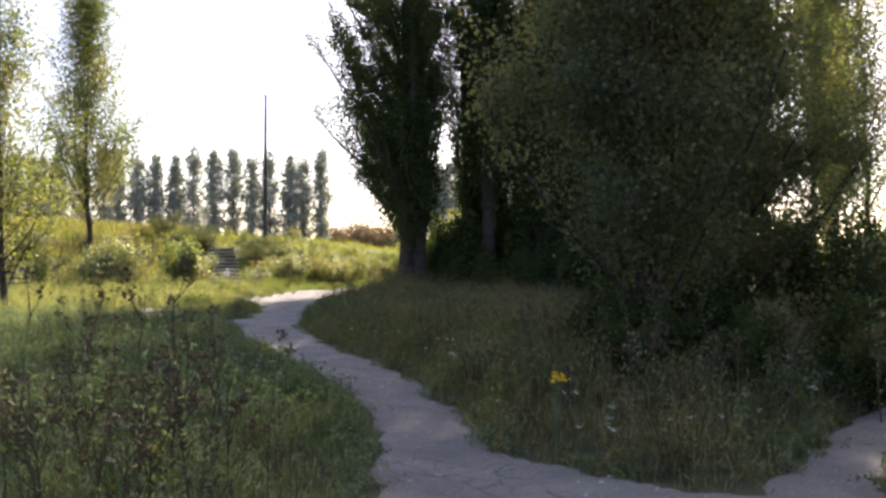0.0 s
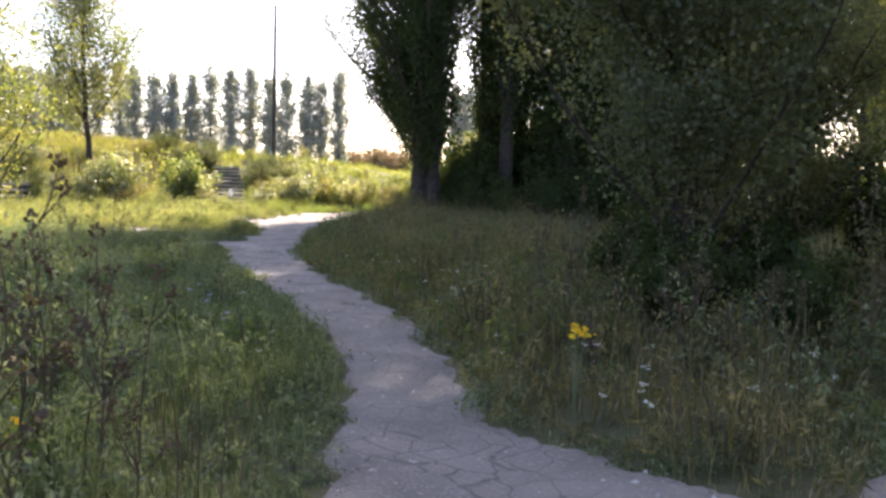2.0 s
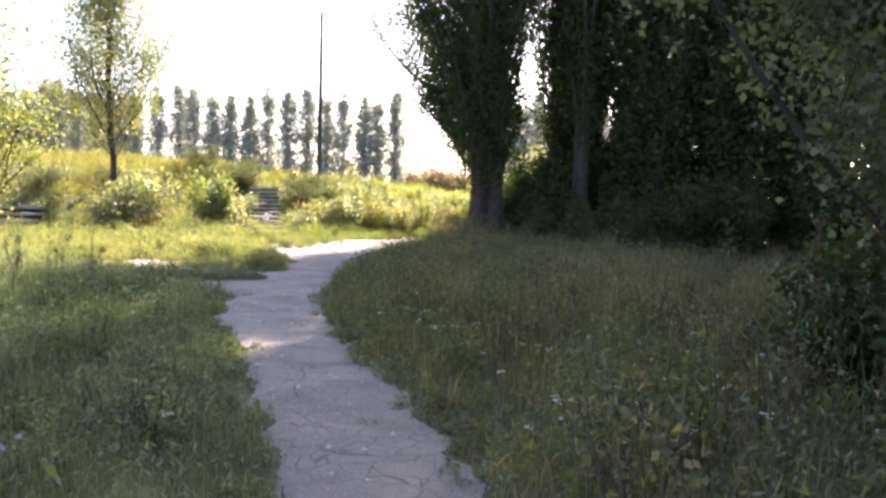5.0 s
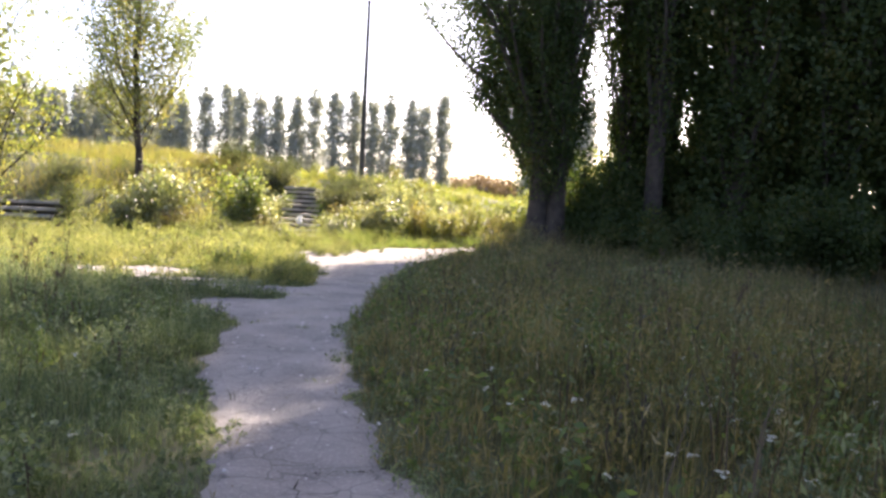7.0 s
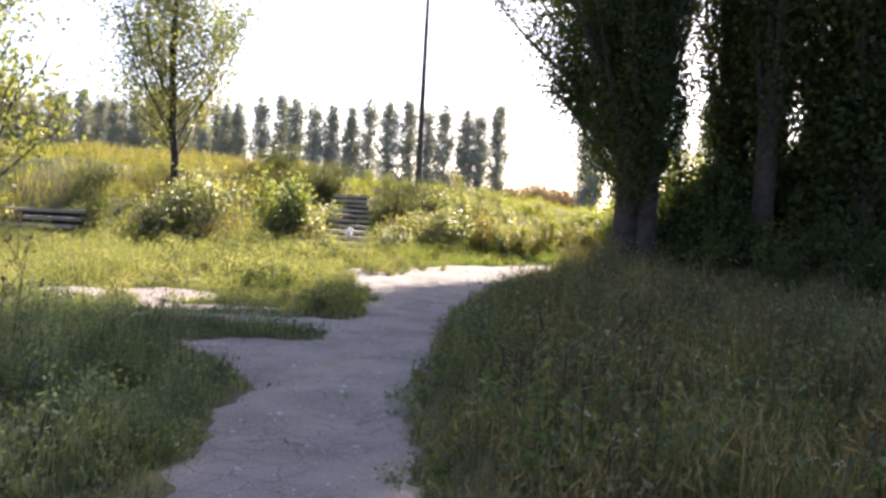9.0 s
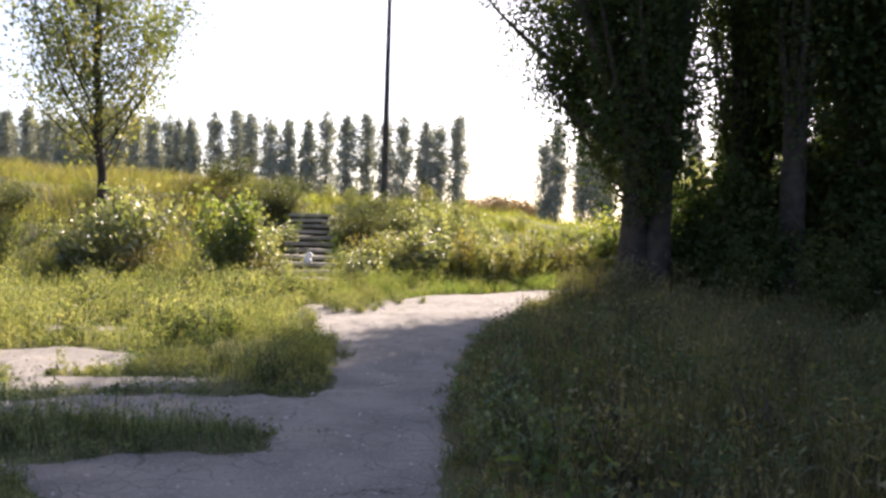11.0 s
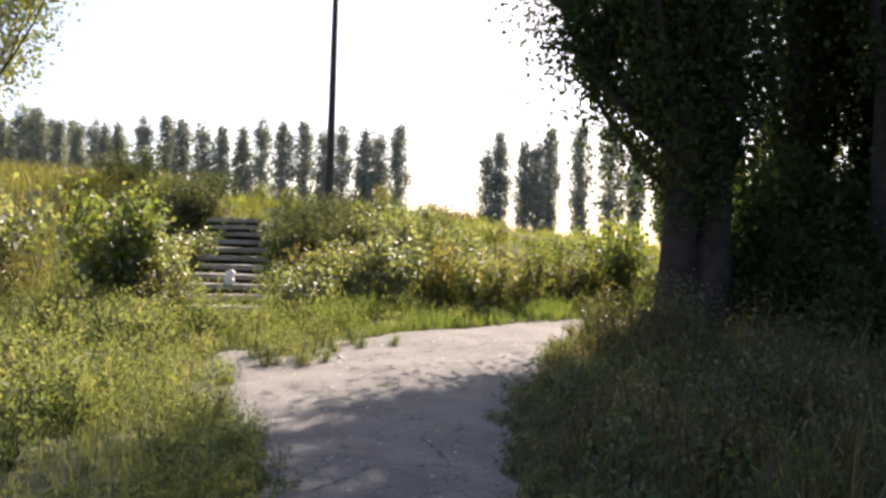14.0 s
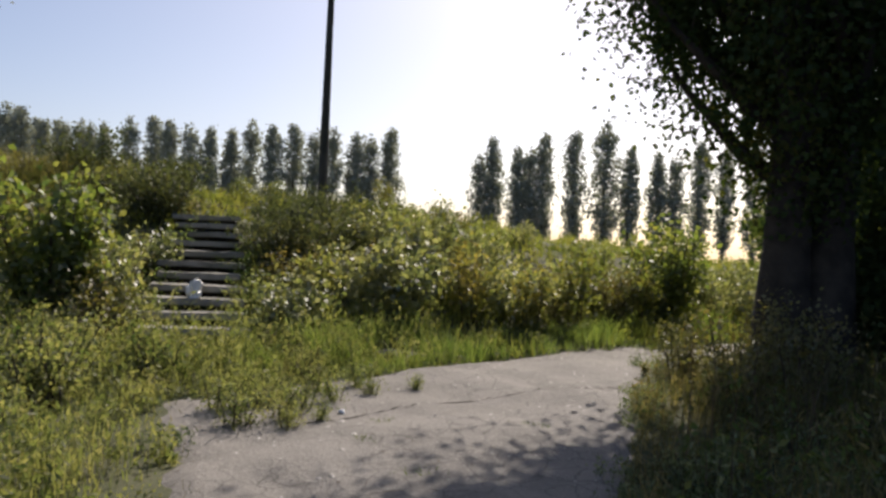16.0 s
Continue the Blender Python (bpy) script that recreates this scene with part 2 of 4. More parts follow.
def leaves(P, length, width, r, droop=0.0):
    """Leaf blades about the points P: folded diamonds, each with its own turn and size."""
    n = len(P)
    a = unit(r.normal(size=(n, 3)) + np.array([0, 0, -droop]))
    b = unit(np.cross(a, r.normal(size=(n, 3))))
    c = np.cross(a, b)
    s = r.uniform(0.65, 1.3, (n, 1))
    L, W = length * s, width * s
    fold = 0.25 * W * c
    V = np.stack([P - a * L / 2, P + b * W / 2 + fold - a * L * 0.1, P + a * L / 2, P - b * W / 2 + fold - a * L * 0.1], 1).reshape(-1, 3)
    return V, np.arange(4 * n).reshape(-1, 4)


# ---- the ground ----
def smooth01(v):
    v = np.clip(v, 0, 1)
    return v * v * (3 - 2 * v)


def wave(x, y, f, s):
    return np.sin(x * f + 1.7 * s + 1.3 * np.sin(y * f * 0.7 + s)) * np.cos(y * f * 0.9 - 0.6 * s + 1.1 * np.sin(x * f * 0.6 + 2 * s))


BANK_X = [-200, -30, -14, -8, -4, -1, 1.5, 4, 10, 30, 200]
BANK_FOOT = [24, 24.5, 24.8, 24.9, 25.0, 25.6, 27.4, 29.4, 32.0, 34, 34]
BANK_TOP = [3.0, 3.0, 2.95, 2.6, 2.15, 2.0, 1.85, 1.6, 1.1, 0.8, 0.8]


def height(x, y):
    x, y = np.asarray(x, float), np.asarray(y, float)
    foot, top = np.interp(x, BANK_X, BANK_FOOT), np.interp(x, BANK_X, BANK_TOP)
    s = y - foot
    up = 0.22 * smooth01((y - 19) / 7)
    rise = top * np.where(s < 0, 0, 0.72 * smooth01(s / 6.6 * 0.86 + 0.06) + 0.28 * smooth01((s - 3) / 10)) - top * 0.72 * smooth01(np.array(0.06))
    rise = np.maximum(rise, 0)
    back = 1 - smooth01((s - 15) / 9)
    lumps = (0.16 * wave(x, y, 0.9, 1) + 0.08 * wave(x, y, 2.1, 2)) * smooth01((s - 1.5) / 3) * back
    rough = 0.025 * wave(x, y, 1.7, 3) + 0.012 * wave(x, y, 4.1, 4)
    total = up * back + rise * back + lumps
    stair = smooth01((1.0 - np.abs(x + 3.98 + 0.185 * (y - 25.55))) / 0.3) * smooth01((y - 25.0) / 0.4) * smooth01((31.6 - y) / 0.4)
    total = total * (1 - stair) + stair * (0.10 + (y - 25.55) * 0.327)
    return total + rough * (1 - smooth01((np.abs(y) - 60) / 40))


PATH_EDGE = [(-1.4, -14), (-1.1, -8.5), (-0.55, -5.5), (0.1, -3.2), (0.2, -1.5), (0.2, 0), (0.05, 1.0), (-0.1, 1.8), (-0.35, 2.9), (-0.75, 4.5),
             (-1.2, 6.4), (-1.65, 7.8), (-2.0, 9.3), (-2.1, 10.9), (-2.7, 11.9), (-3.4, 12.6), (-4.6, 12.8), (-3.2, 13.15), (-2.2, 13.4), (-2.1, 13.9),
             (-3.6, 14.2), (-5.2, 14.3), (-4.2, 15.0), (-2.6, 15.5), (-2.1, 15.2), (-2.05, 16.4), (-2.3, 18.1), (-2.6, 19.6), (-3.0, 20.6), (-3.3, 22.0),
             (-3.6, 23.0), (-3.0, 23.2), (-2.45, 22.3), (-2.75, 23.8), (-1.7, 24.75), (-1.0, 25.4), (-0.5, 25.95), (0.4, 26.75), (1.7, 27.75), (3.6, 29.0), (9, 31.0),
             (9.5, 29.6), (3.9, 28.2), (2.1, 26.9), (1.3, 25.8), (0.85, 24.3), (0.5, 23.6), (-0.4, 20.4), (-0.75, 17.6), (-0.85, 15.4), (-0.82, 13.4),
             (-0.85, 10.9), (-0.6, 9.1), (-0.4, 7.5), (-0.1, 6.3), (0.3, 4.9), (0.75, 3.1), (0.9, 1.8), (1.0, 0), (1.1, -1.4), (1.5, -2.0), (1.9, -2.6),
             (2.5, -3.0), (3.1, -2.3), (4.1, -1.3), (5.5, 0.1), (9, 3.5), (9.3, 3.0), (5.85, -0.4), (4.35, -1.75), (3.5, -2.7), (3.0, -5), (2.6, -8), (2.4, -14)]
PATCHES = [[(-7.5, 16.2), (-5.4, 15.9), (-4.4, 16.6), (-4.5, 17.6), (-5.6, 17.9), (-7.2, 17.4)], [(-7.4, 19.5), (-5.8, 19.6), (-5.7, 20.2), (-7.2, 20.3)],
           [(-5.0, 15.2), (-3.2, 15.6), (-3.4, 16.2), (-5.2, 16.0)], [(-3.7, 25.5), (-2.2, 25.75), (-0.8, 25.9), (-0.7, 26.15), (-2.2, 26.0), (-3.7, 25.75)]]


def inside(poly, x, y):
    """How far within the outline a place lies, in metres; below zero outside."""
    px = np.array(poly, float)
    q = np.roll(px, -1, 0)
    best = np.full(x.shape, 1e9)
    cross = np.zeros(x.shape, bool)
    for (ax, ay), (bx, by) in zip(px, q):
        dx, dy = bx - ax, by - ay
        t = np.clip(((x - ax) * dx + (y - ay) * dy) / (dx * dx + dy * dy), 0, 1)
        best = np.minimum(best, (x - ax - t * dx) ** 2 + (y - ay - t * dy) ** 2)
        hit = (ay > y) != (by > y)
        with np.errstate(divide='ignore', invalid='ignore'):
            cross ^= hit & (x < dx * (y - ay) / (dy if dy else 1e-9) + ax)
    return np.where(cross, 1, -1) * np.sqrt(best)


def bare(x, y):
    d = inside(PATH_EDGE, x, y)
    for p in PATCHES:
        d = np.maximum(d, inside(p, x, y))
    return d + 0.07 * wave(x, y, 5.0, 5) + 0.04 * wave(x, y, 13.0, 6)


def grid(xs, ys, zf):
    X, Y = np.meshgrid(xs, ys)
    n, m = len(ys), len(xs)
    V = np.stack([X, Y, zf(X, Y)], -1).reshape(-1, 3)
    i = (np.arange(n - 1)[:, None] * m + np.arange(m - 1)[None])
    return V, np.stack([i, i + 1, i + m + 1, i + m], -1).reshape(-1, 4)


xs = np.concatenate([-np.geomspace(2500, 26, 26), np.linspace(-25, 25, 126), np.geomspace(26, 2500, 26)])
ys = np.concatenate([-np.geomspace(2500, 17, 22), np.linspace(-16, 52, 171), np.geomspace(54, 2500, 26)])
V, Q = grid(xs, ys, height)
tagged(part("ground", mesh("ground", V, Q, None, M_SOIL, True)), "dry earth with an overgrown bank rising behind the field", "ground", kind="structure")

xs, ys = np.arange(-8, 10, 0.11), np.arange(-14, 32.2, 0.11)
V, Q = grid(xs, ys, height)
d = bare(V[:, 0], V[:, 1])
V[:, 2] += np.clip(d * 0.35, -0.04, 0.022)
Q = Q[(d[Q] > -0.15).any(1)]
used, idx = np.unique(Q, return_inverse=True)
tagged(part("path", mesh("path", V[used], idx.reshape(-1, 4), None, M_ASPHALT, True)), "pale dusty cracked asphalt footpath with ragged grassy edges", "path", kind="structure")


# ---- trees ----
def place(ob, x, y, z=None, turn=0.0, s=1.0):
    ob.matrix_basis = Matrix.Translation((x, y, float(height(x, y)) if z is None else z)) @ Matrix.Rotation(radians(turn), 4, 'Z') @ Matrix.Diagonal((s, s, s, 1))
    return ob


def put_copy(ob, x, y, z=None, turn=0.0, s=1.0, sz=None):
    m = Matrix.Translation((x, y, float(height(x, y)) if z is None else z)) @ Matrix.Rotation(radians(turn), 4, 'Z')
    c = copy_thing(ob, m)
    c.scale = (s, s, sz or s)
    return c


def limb_line(start, end, r, n=9, wob=0.12, arch=0.35):
    """A limb that leaves its stem outwards and then turns upwards."""
    t = np.linspace(0, 1, n)[:, None]
    start, end = np.asarray(start, float), np.asarray(end, float)
    mid = start + (end - start) * np.array([1, 1, 0]) * (0.5 + arch) + np.array([0, 0, (end[2] - start[2]) * (0.5 - arch * 0.6)])
    p = (1 - t) ** 2 * start + 2 * t * (1 - t) * mid + t ** 2 * end
    p[1:] += np.cumsum(r.normal(size=(n - 1, 3)) * wob * 0.35, 0) * np.array([1, 1, 0.3])
    return p


def along(line, k, r, lo=0.25):
    t = r.uniform(lo, 1, k) * (len(line) - 1)
    i = np.minimum(t.astype(int), len(line) - 2)
    f = (t - i)[:, None]
    return line[i] * (1 - f) + line[i + 1] * f


def tree(name, high, trunk_r, first, widths, limbs, twigs, count, leaf, mat, seed, label, stems=1, spread=0.26, group="", lean=(0, 0), low_up=1.6, limb_parts=12, droop=0.2, split=1.5, low=0.0, fill=0.0, arch=0.12, reach=(0.03, 0.4), shift=(0.0, 0.0), rag=(0.72, 1.0), rise=0.75, limb_r=0.32, fill_top=0.0):
    """widths: crown radius at even steps from the first limb to the top."""
    r = np.random.default_rng(seed)
    top = tagged(new(name), label, "tree", group)
    hs = np.linspace(0, 1, len(widths))
    rad = lambda z: np.interp((z - first) / (high - first), hs, widths)
    off_x = lambda z: shift[0] * np.clip((z - first) / 4, 0, 1)
    off_y = lambda z: shift[1] * np.clip((z - first) / 4, 0, 1)
    trunk_lines, mains = [], []
    for s in range(stems):
        a = s * 2.4 + 0.4
        off = 0 if stems == 1 else trunk_r * 0.55
        n = 14
        zz = np.linspace(-0.25, high * (0.97 - 0.08 * s), n)
        k = zz / high
        p = np.stack([math.cos(a) * off * (1 + split * k) + lean[0] * k + np.cumsum(r.normal(size=n)) * 0.05, math.sin(a) * off * (1 + split * k) + lean[1] * k + np.cumsum(r.normal(size=n)) * 0.05, zz], 1)
        rr = trunk_r * (0.75 if stems > 1 else 1) * np.clip(1 - k, 0.03, 1) ** 0.85 * (1 + 0.55 * np.exp(-np.maximum(zz, 0) * 2.6))
        trunk_lines.append((p, rr))
        mains.append(p)
    part("trunk", tubes("trunk", trunk_lines, M_BARK, 12), top)
    lines = []
    for i in range(limbs):
        p = mains[i % stems]
        z0 = first + (high * 0.86 - first) * (i / limbs) ** 1.15
        j = np.interp(z0, p[:, 2], np.arange(len(p)))
        s0 = p[int(j)] + (p[min(int(j) + 1, len(p) - 1)] - p[int(j)]) * (j % 1)
        a = i * 2.39996 + r.uniform(-0.4, 0.4)
        z1 = min(high * 1.0, z0 + low_up * r.uniform(0.4, 1) + r.uniform(*reach) * (high - z0))
        w = rad(z1) * r.uniform(*rag)
        e = np.array([s0[0] + math.cos(a) * w + off_x(z1), s0[1] + math.sin(a) * w + off_y(z1), z1])
        lines.append((limb_line(s0, e, r, 9, 0.12, arch), np.linspace(trunk_r * limb_r * (1 - 0.6 * i / limbs), 0.012, 9)))
    for ln in lines[:limb_parts]:
        part("limb", tubes("limb", [ln], M_BARK, 7), top)
    rest = lines[limb_parts:]
    tw = []
    for ln, rr in lines + [(p[4:], None) for p in mains]:
        base = along(ln, twigs, r, 0.12)
        out = unit(r.normal(size=(twigs, 3)) * np.array([1, 1, 0.5]) + np.array([0, 0, rise]))
        size = r.uniform(0.45, 1.15, (twigs, 1)) * min(1.0, high / 9)
        t = np.linspace(0, 1, 4)[None, :, None]
        tw += list(base[:, None] + out[:, None] * size[:, None] * t + np.array([0, 0, 0.25]) * size[:, None] * t ** 2)
    tw = np.stack(tw)
    tagged(part("twig_growth", tubes("twig_growth", rest + [(p, [0.010, 0.007, 0.003]) for p in tw[::2][:, [0, 2, 3]]], M_TWIG, 3), top), kind="stuff")
    chance = np.where(tw[:, 3, 2] < low, 5.0, 1.0)
    pick = r.choice(len(tw), count, p=chance / chance.sum())
    f = r.uniform(0.05, 1.1, count)[:, None]
    P = tw[pick, 0] * (1 - f) + tw[pick, 3] * f + r.normal(size=(count, 3)) * spread * np.array([1, 1, 1.1])
    if fill:
        k = int(count * fill)
        zc = r.uniform(first, fill_top or low, 420)
        ac, rc = r.uniform(0, 6.283, 420), rad(zc) * np.sqrt(r.uniform(0.05, 1.0, 420)) * 0.95
        c = np.stack([np.cos(ac) * rc + off_x(zc), np.sin(ac) * rc + off_y(zc), zc], 1)[r.integers(0, 420, k)]
        P[:k] = c + r.normal(size=(k, 3)) * np.array([0.2, 0.2, 0.5])
    P = P[P[:, 2] > first * 0.75]
    V, Q = leaves(P, leaf, leaf * 0.8, r, droop)
    part("crown", mesh("crown", V, Q, None, mat), top)
    return top


def shrub(name, high, wide, stems, count, leaf, mat, seed, label, group="", cat="shrub"):
    r = np.random.default_rng(seed)
    top = tagged(new(name), label, cat, group)
    lines = []
    for i in range(stems):
        a, k = r.uniform(0, 6.28), r.uniform(0.15, 1) ** 0.6
        e = np.array([math.cos(a) * wide * k, math.sin(a) * wide * k, high * r.uniform(0.6, 1.0) * (1.12 - 0.35 * k)])
        s = np.array([math.cos(a) * 0.08, math.sin(a) * 0.08, -0.08])
        lines.append((limb_line(s, e, r, 7, 0.05, 0.05), np.linspace(0.016, 0.004, 7) * max(1, high / 1.5)))
    for ln in lines:
        part("stem", tubes("stem", [ln], M_TWIG, 5), top)
    P = np.concatenate([along(ln, count // stems, r, 0.18) for ln, _ in lines])
    P += r.normal(size=P.shape) * (0.07 + 0.04 * high) * np.array([1, 1, 0.9])
    P = P[P[:, 2] > 0.03]
    V, Q = leaves(P, leaf, leaf * 0.72, r, 0.3)
    part("foliage", mesh("foliage", V, Q, None, mat), top)
    return top


ROW = "row of old poplars"
pw = [0.4, 1.65, 2.4, 2.65, 2.7, 2.6, 2.45, 2.2, 2.0, 1.8, 1.5, 1.2, 0.8, 0.3]
big = place(tree("poplar_tree", 25, 0.37, 2.15, pw, 140, 30, 122000, 0.088, L_POPLAR, 11, "tall old poplar with twin fused furrowed trunks and dark upswept crown", 2, 0.11, ROW, limb_parts=30, split=0.5, low=12.5, fill=0.16, fill_top=8.0, low_up=1.4, shift=(-1.05, 0.6), rise=1.4, reach=(0.03, 0.28), arch=0.16, rag=(0.6, 1.05)), 3.1, 25.3)
second = place(tree("poplar_tree", 26, 0.28, 2.4, [0.5, 0.85, 0.95, 0.95, 1.0, 1.4, 1.1, 1.35, 1.2, 0.8, 0.2], 60, 16, 34000, 0.118, L_POPLAR, 12, "tall narrow poplar with a dark straight trunk", 1, 0.17, ROW, low=20, fill=0.08, low_up=1.6, rise=1.5), 6.1, 25.4)
slim = place(tree("poplar_tree", 22, 0.15, 2.0, [0.6, 0.95, 1.05, 1.1, 1.1, 1.0, 0.8, 0.6, 0.2], 48, 14, 19000, 0.11, L_POPLAR, 14, "slim poplar with thin upright strands of leaves", 2, 0.16, ROW, low=16, low_up=1.2, split=3.0, rise=1.2), 5.7, 27.6)
put_copy(slim, 7.3, 28.2, None, 120, 1.0)
tw = [1.0, 1.3, 1.5, 1.7, 1.8, 1.9, 1.9, 2.0, 2.0, 1.9, 1.3, 0.9, 1.6, 2.0, 2.0, 1.9, 1.9, 1.8, 1.6, 1.2, 0.5]
third = place(tree("poplar_tree", 30, 0.38, 0.9, tw, 70, 16, 56000, 0.15, L_POPLAR, 13, "dense dark poplar leafy almost to the ground", 1, 0.2, ROW, low=20, fill=0.3, low_up=1.4, rise=1.5), 8.45, 25.2)
for x, y, t, s in ((11.0, 24.8, 70, 1.0), (13.3, 24.4, 160, 0.95), (15.8, 24.0, 250, 1.04), (11.4, 28.4, 30, 0.98), (14.2, 28.0, 110, 1.0), (6.4, 28.7, 310, 0.55), (9.4, 30.2, 20, 0.62)):
    put_copy(third, x, y, None, t, s)
put_copy(second, 19.6, 23.4, None, 140, 0.8)

willow = place(tree("bushy_tree", 11.5, 0.12, 0.4, [1.3, 1.9, 2.2, 2.4, 2.4, 2.4, 2.2, 1.8, 1.2, 0.4], 46, 26, 88000, 0.07, L_WILLOW, 21, "broad many-stemmed bushy tree with low sweeping leafy limbs", 3, 0.15, low_up=0.7, split=9, low=7.5, rag=(0.4, 1.2), reach=(0.02, 0.45), limb_parts=20), 4.15, 3.15, None, 0, 0.88)
# Last three copies: unseen trees added to block sky light on the right.
for x, y, t, s in ((6.2, 4.9, 130, 0.75), (8.0, -3.4, 20, 0.95), (9.2, -0.6, 210, 0.9), (6.8, -8.0, 300, 0.95)):
    put_copy(willow, x, y, None, t, s)
side = place(tree("young_tree", 9, 0.10, 1.6, [0.6, 1.2, 1.4, 1.3, 1.0, 0.5], 22, 18, 9000, 0.09, L_YOUNG, 22, "slender young tree with thin airy crown", 1, 0.25), 13.6, 14.5)
put_copy(side, 16.5, 18.5, None, 80, 1.1)
put_copy(side, 19.5, 21.0, None, 190, 1.25)
put_copy(side, 15.2, 10.5, None, 260, 0.8)
birch = place(tree("young_poplar", 12.3, 0.13, 1.6, [0.8, 1.9, 2.4, 2.4, 2.1, 1.7, 1.2, 0.7, 0.2], 48, 16, 30000, 0.095, L_YOUNG, 23, "young poplar with airy yellowing crown on the bank", 1, 0.25, arch=0.15, reach=(0.04, 0.36), rag=(0.4, 1.25), limb_r=0.2), -10.3, 29.8, 1.2)
left2 = place(tree("young_poplar", 9.2, 0.09, 0.5, [0.9, 1.5, 1.7, 1.5, 1.2, 0.9, 0.3], 32, 10, 11000, 0.095, L_YOUNG, 24, "slim young poplar leafy from the ground, in the sunlit meadow", 1, 0.2, arch=0.15, reach=(0.03, 0.3), rag=(0.4, 1.25)), -9.7, 18.2)
put_copy(left2, -14.2, 22, None, 90, 1.1)

# distant rows beyond the bank
FAR = "distant row of columnar poplars"
fars = []
# crowns take the lightened leaves, so haze comes from colour alone
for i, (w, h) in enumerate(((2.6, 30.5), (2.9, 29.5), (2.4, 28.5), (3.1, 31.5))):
    fars.append(tree("distant_poplar", h, 0.4, 3.0, [0.5, 0.75 * w, w, 1.05 * w, 1.0 * w, 1.05 * w, 0.9 * w, 0.78 * w, 0.55 * w, 0.15 * w], 44, 4, 4000, 0.62, L_FAR, 40 + i, "far tall columnar poplar, haze painted into its grey-green leaves", 1, 0.55, FAR, limb_parts=2, fill=0.30, low=h * 0.96, rag=(0.3, 1.3)))
spots = [(x, 214 + rng.uniform(-2, 2), s) for x, s in ((-1.9, 1.0), (-6.5, 0.96), (-10.1, 1.02), (-15.1, 0.94), (-19.5, 0.97), (-24.5, 1.0), (-28.9, 0.97), (-34.2, 0.97), (-38.6, 1.0), (-43.3, 1.0), (-47.5, 0.96))]
x = -52.0
for i in range(22):
    spots.append((x + rng.uniform(-0.4, 0.4), 214 + rng.uniform(-2, 2), rng.uniform(0.93, 1.03)))
    x -= rng.uniform(4.2, 5.0)
for i in range(16):
    spots.append((-75 - i * 5.2 + rng.uniform(-1, 1), 236 + rng.uniform(-3, 3), rng.uniform(0.9, 1.08)))
for x, s in ((18.5, 0.78), (21.4, 1.02), (27.3, 0.95), (30.3, 0.9), (33.4, 1.0), (40.5, 1.03), (47.5, 1.08), (53.5, 1.0), (60, 0.96), (64, 0.9), (70, 1.0), (76, 0.95), (83, 1.0), (90, 0.93)):
    spots.append((x, 209, s))
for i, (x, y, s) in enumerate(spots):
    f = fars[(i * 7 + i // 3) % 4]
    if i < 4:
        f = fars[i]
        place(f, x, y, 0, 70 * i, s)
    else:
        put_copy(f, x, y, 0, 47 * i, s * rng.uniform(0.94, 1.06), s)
for x, y, s in ((9, 232, 1.0), (15, 236, 0.9), (3, 238, 0.9), (21, 240, 0.8)):
    r = np.random.default_rng(int(x) + 5)
    P = r.normal(size=(2600, 3)) * np.array([2.6, 2.0, 2.3]) * s + np.array([0, 0, 6.5 * s])
    top = tagged(new("russet_tree"), "far russet-leaved round tree, colour paled for haze", "tree", "far russet trees")
    part("trunk", tubes("trunk", [(np.array([[0, 0, -0.3], [0, 0, 3], [0.2, 0, 6]]), [0.3, 0.22, 0.1])], M_BARK), top)
    V, Q = leaves(P[P[:, 2] > 1], 0.7, 0.55, r)
    part("crown", mesh("crown", V, Q, None, L_BROWN), top)
    place(top, x, y, 0)

# shrubs on and before the bank
SH = "shrubs on the bank"
kinds = [shrub("bank_shrub", 1.45, 0.75, 11, 1500, 0.10, L_SHRUB, 60, "open silvery green leafy shrub on the bank", SH),
         shrub("bank_shrub", 0.95, 0.85, 13, 1700, 0.085, L_SHRUB, 61, "low spreading yellow-green shrub on the bank", SH),
         shrub("bank_shrub", 1.95, 0.62, 15, 3000, 0.095, L_DEEP, 62, "upright leafy sapling clump at the foot of the bank", SH),
         shrub("bank_shrub", 0.8, 0.7, 14, 1500, 0.06, L_AUTUMN, 63, "small shrub with yellowing leaves on the bank", SH),
         shrub("bank_shrub", 1.1, 0.95, 16, 3200, 0.06, L_BUSH, 64, "dark grey-green rounded bush on the bank", SH),
         shrub("bank_shrub", 1.6, 0.35, 5, 700, 0.09, L_YOUNG, 65, "thin lone sapling with large pale leaves", SH)]
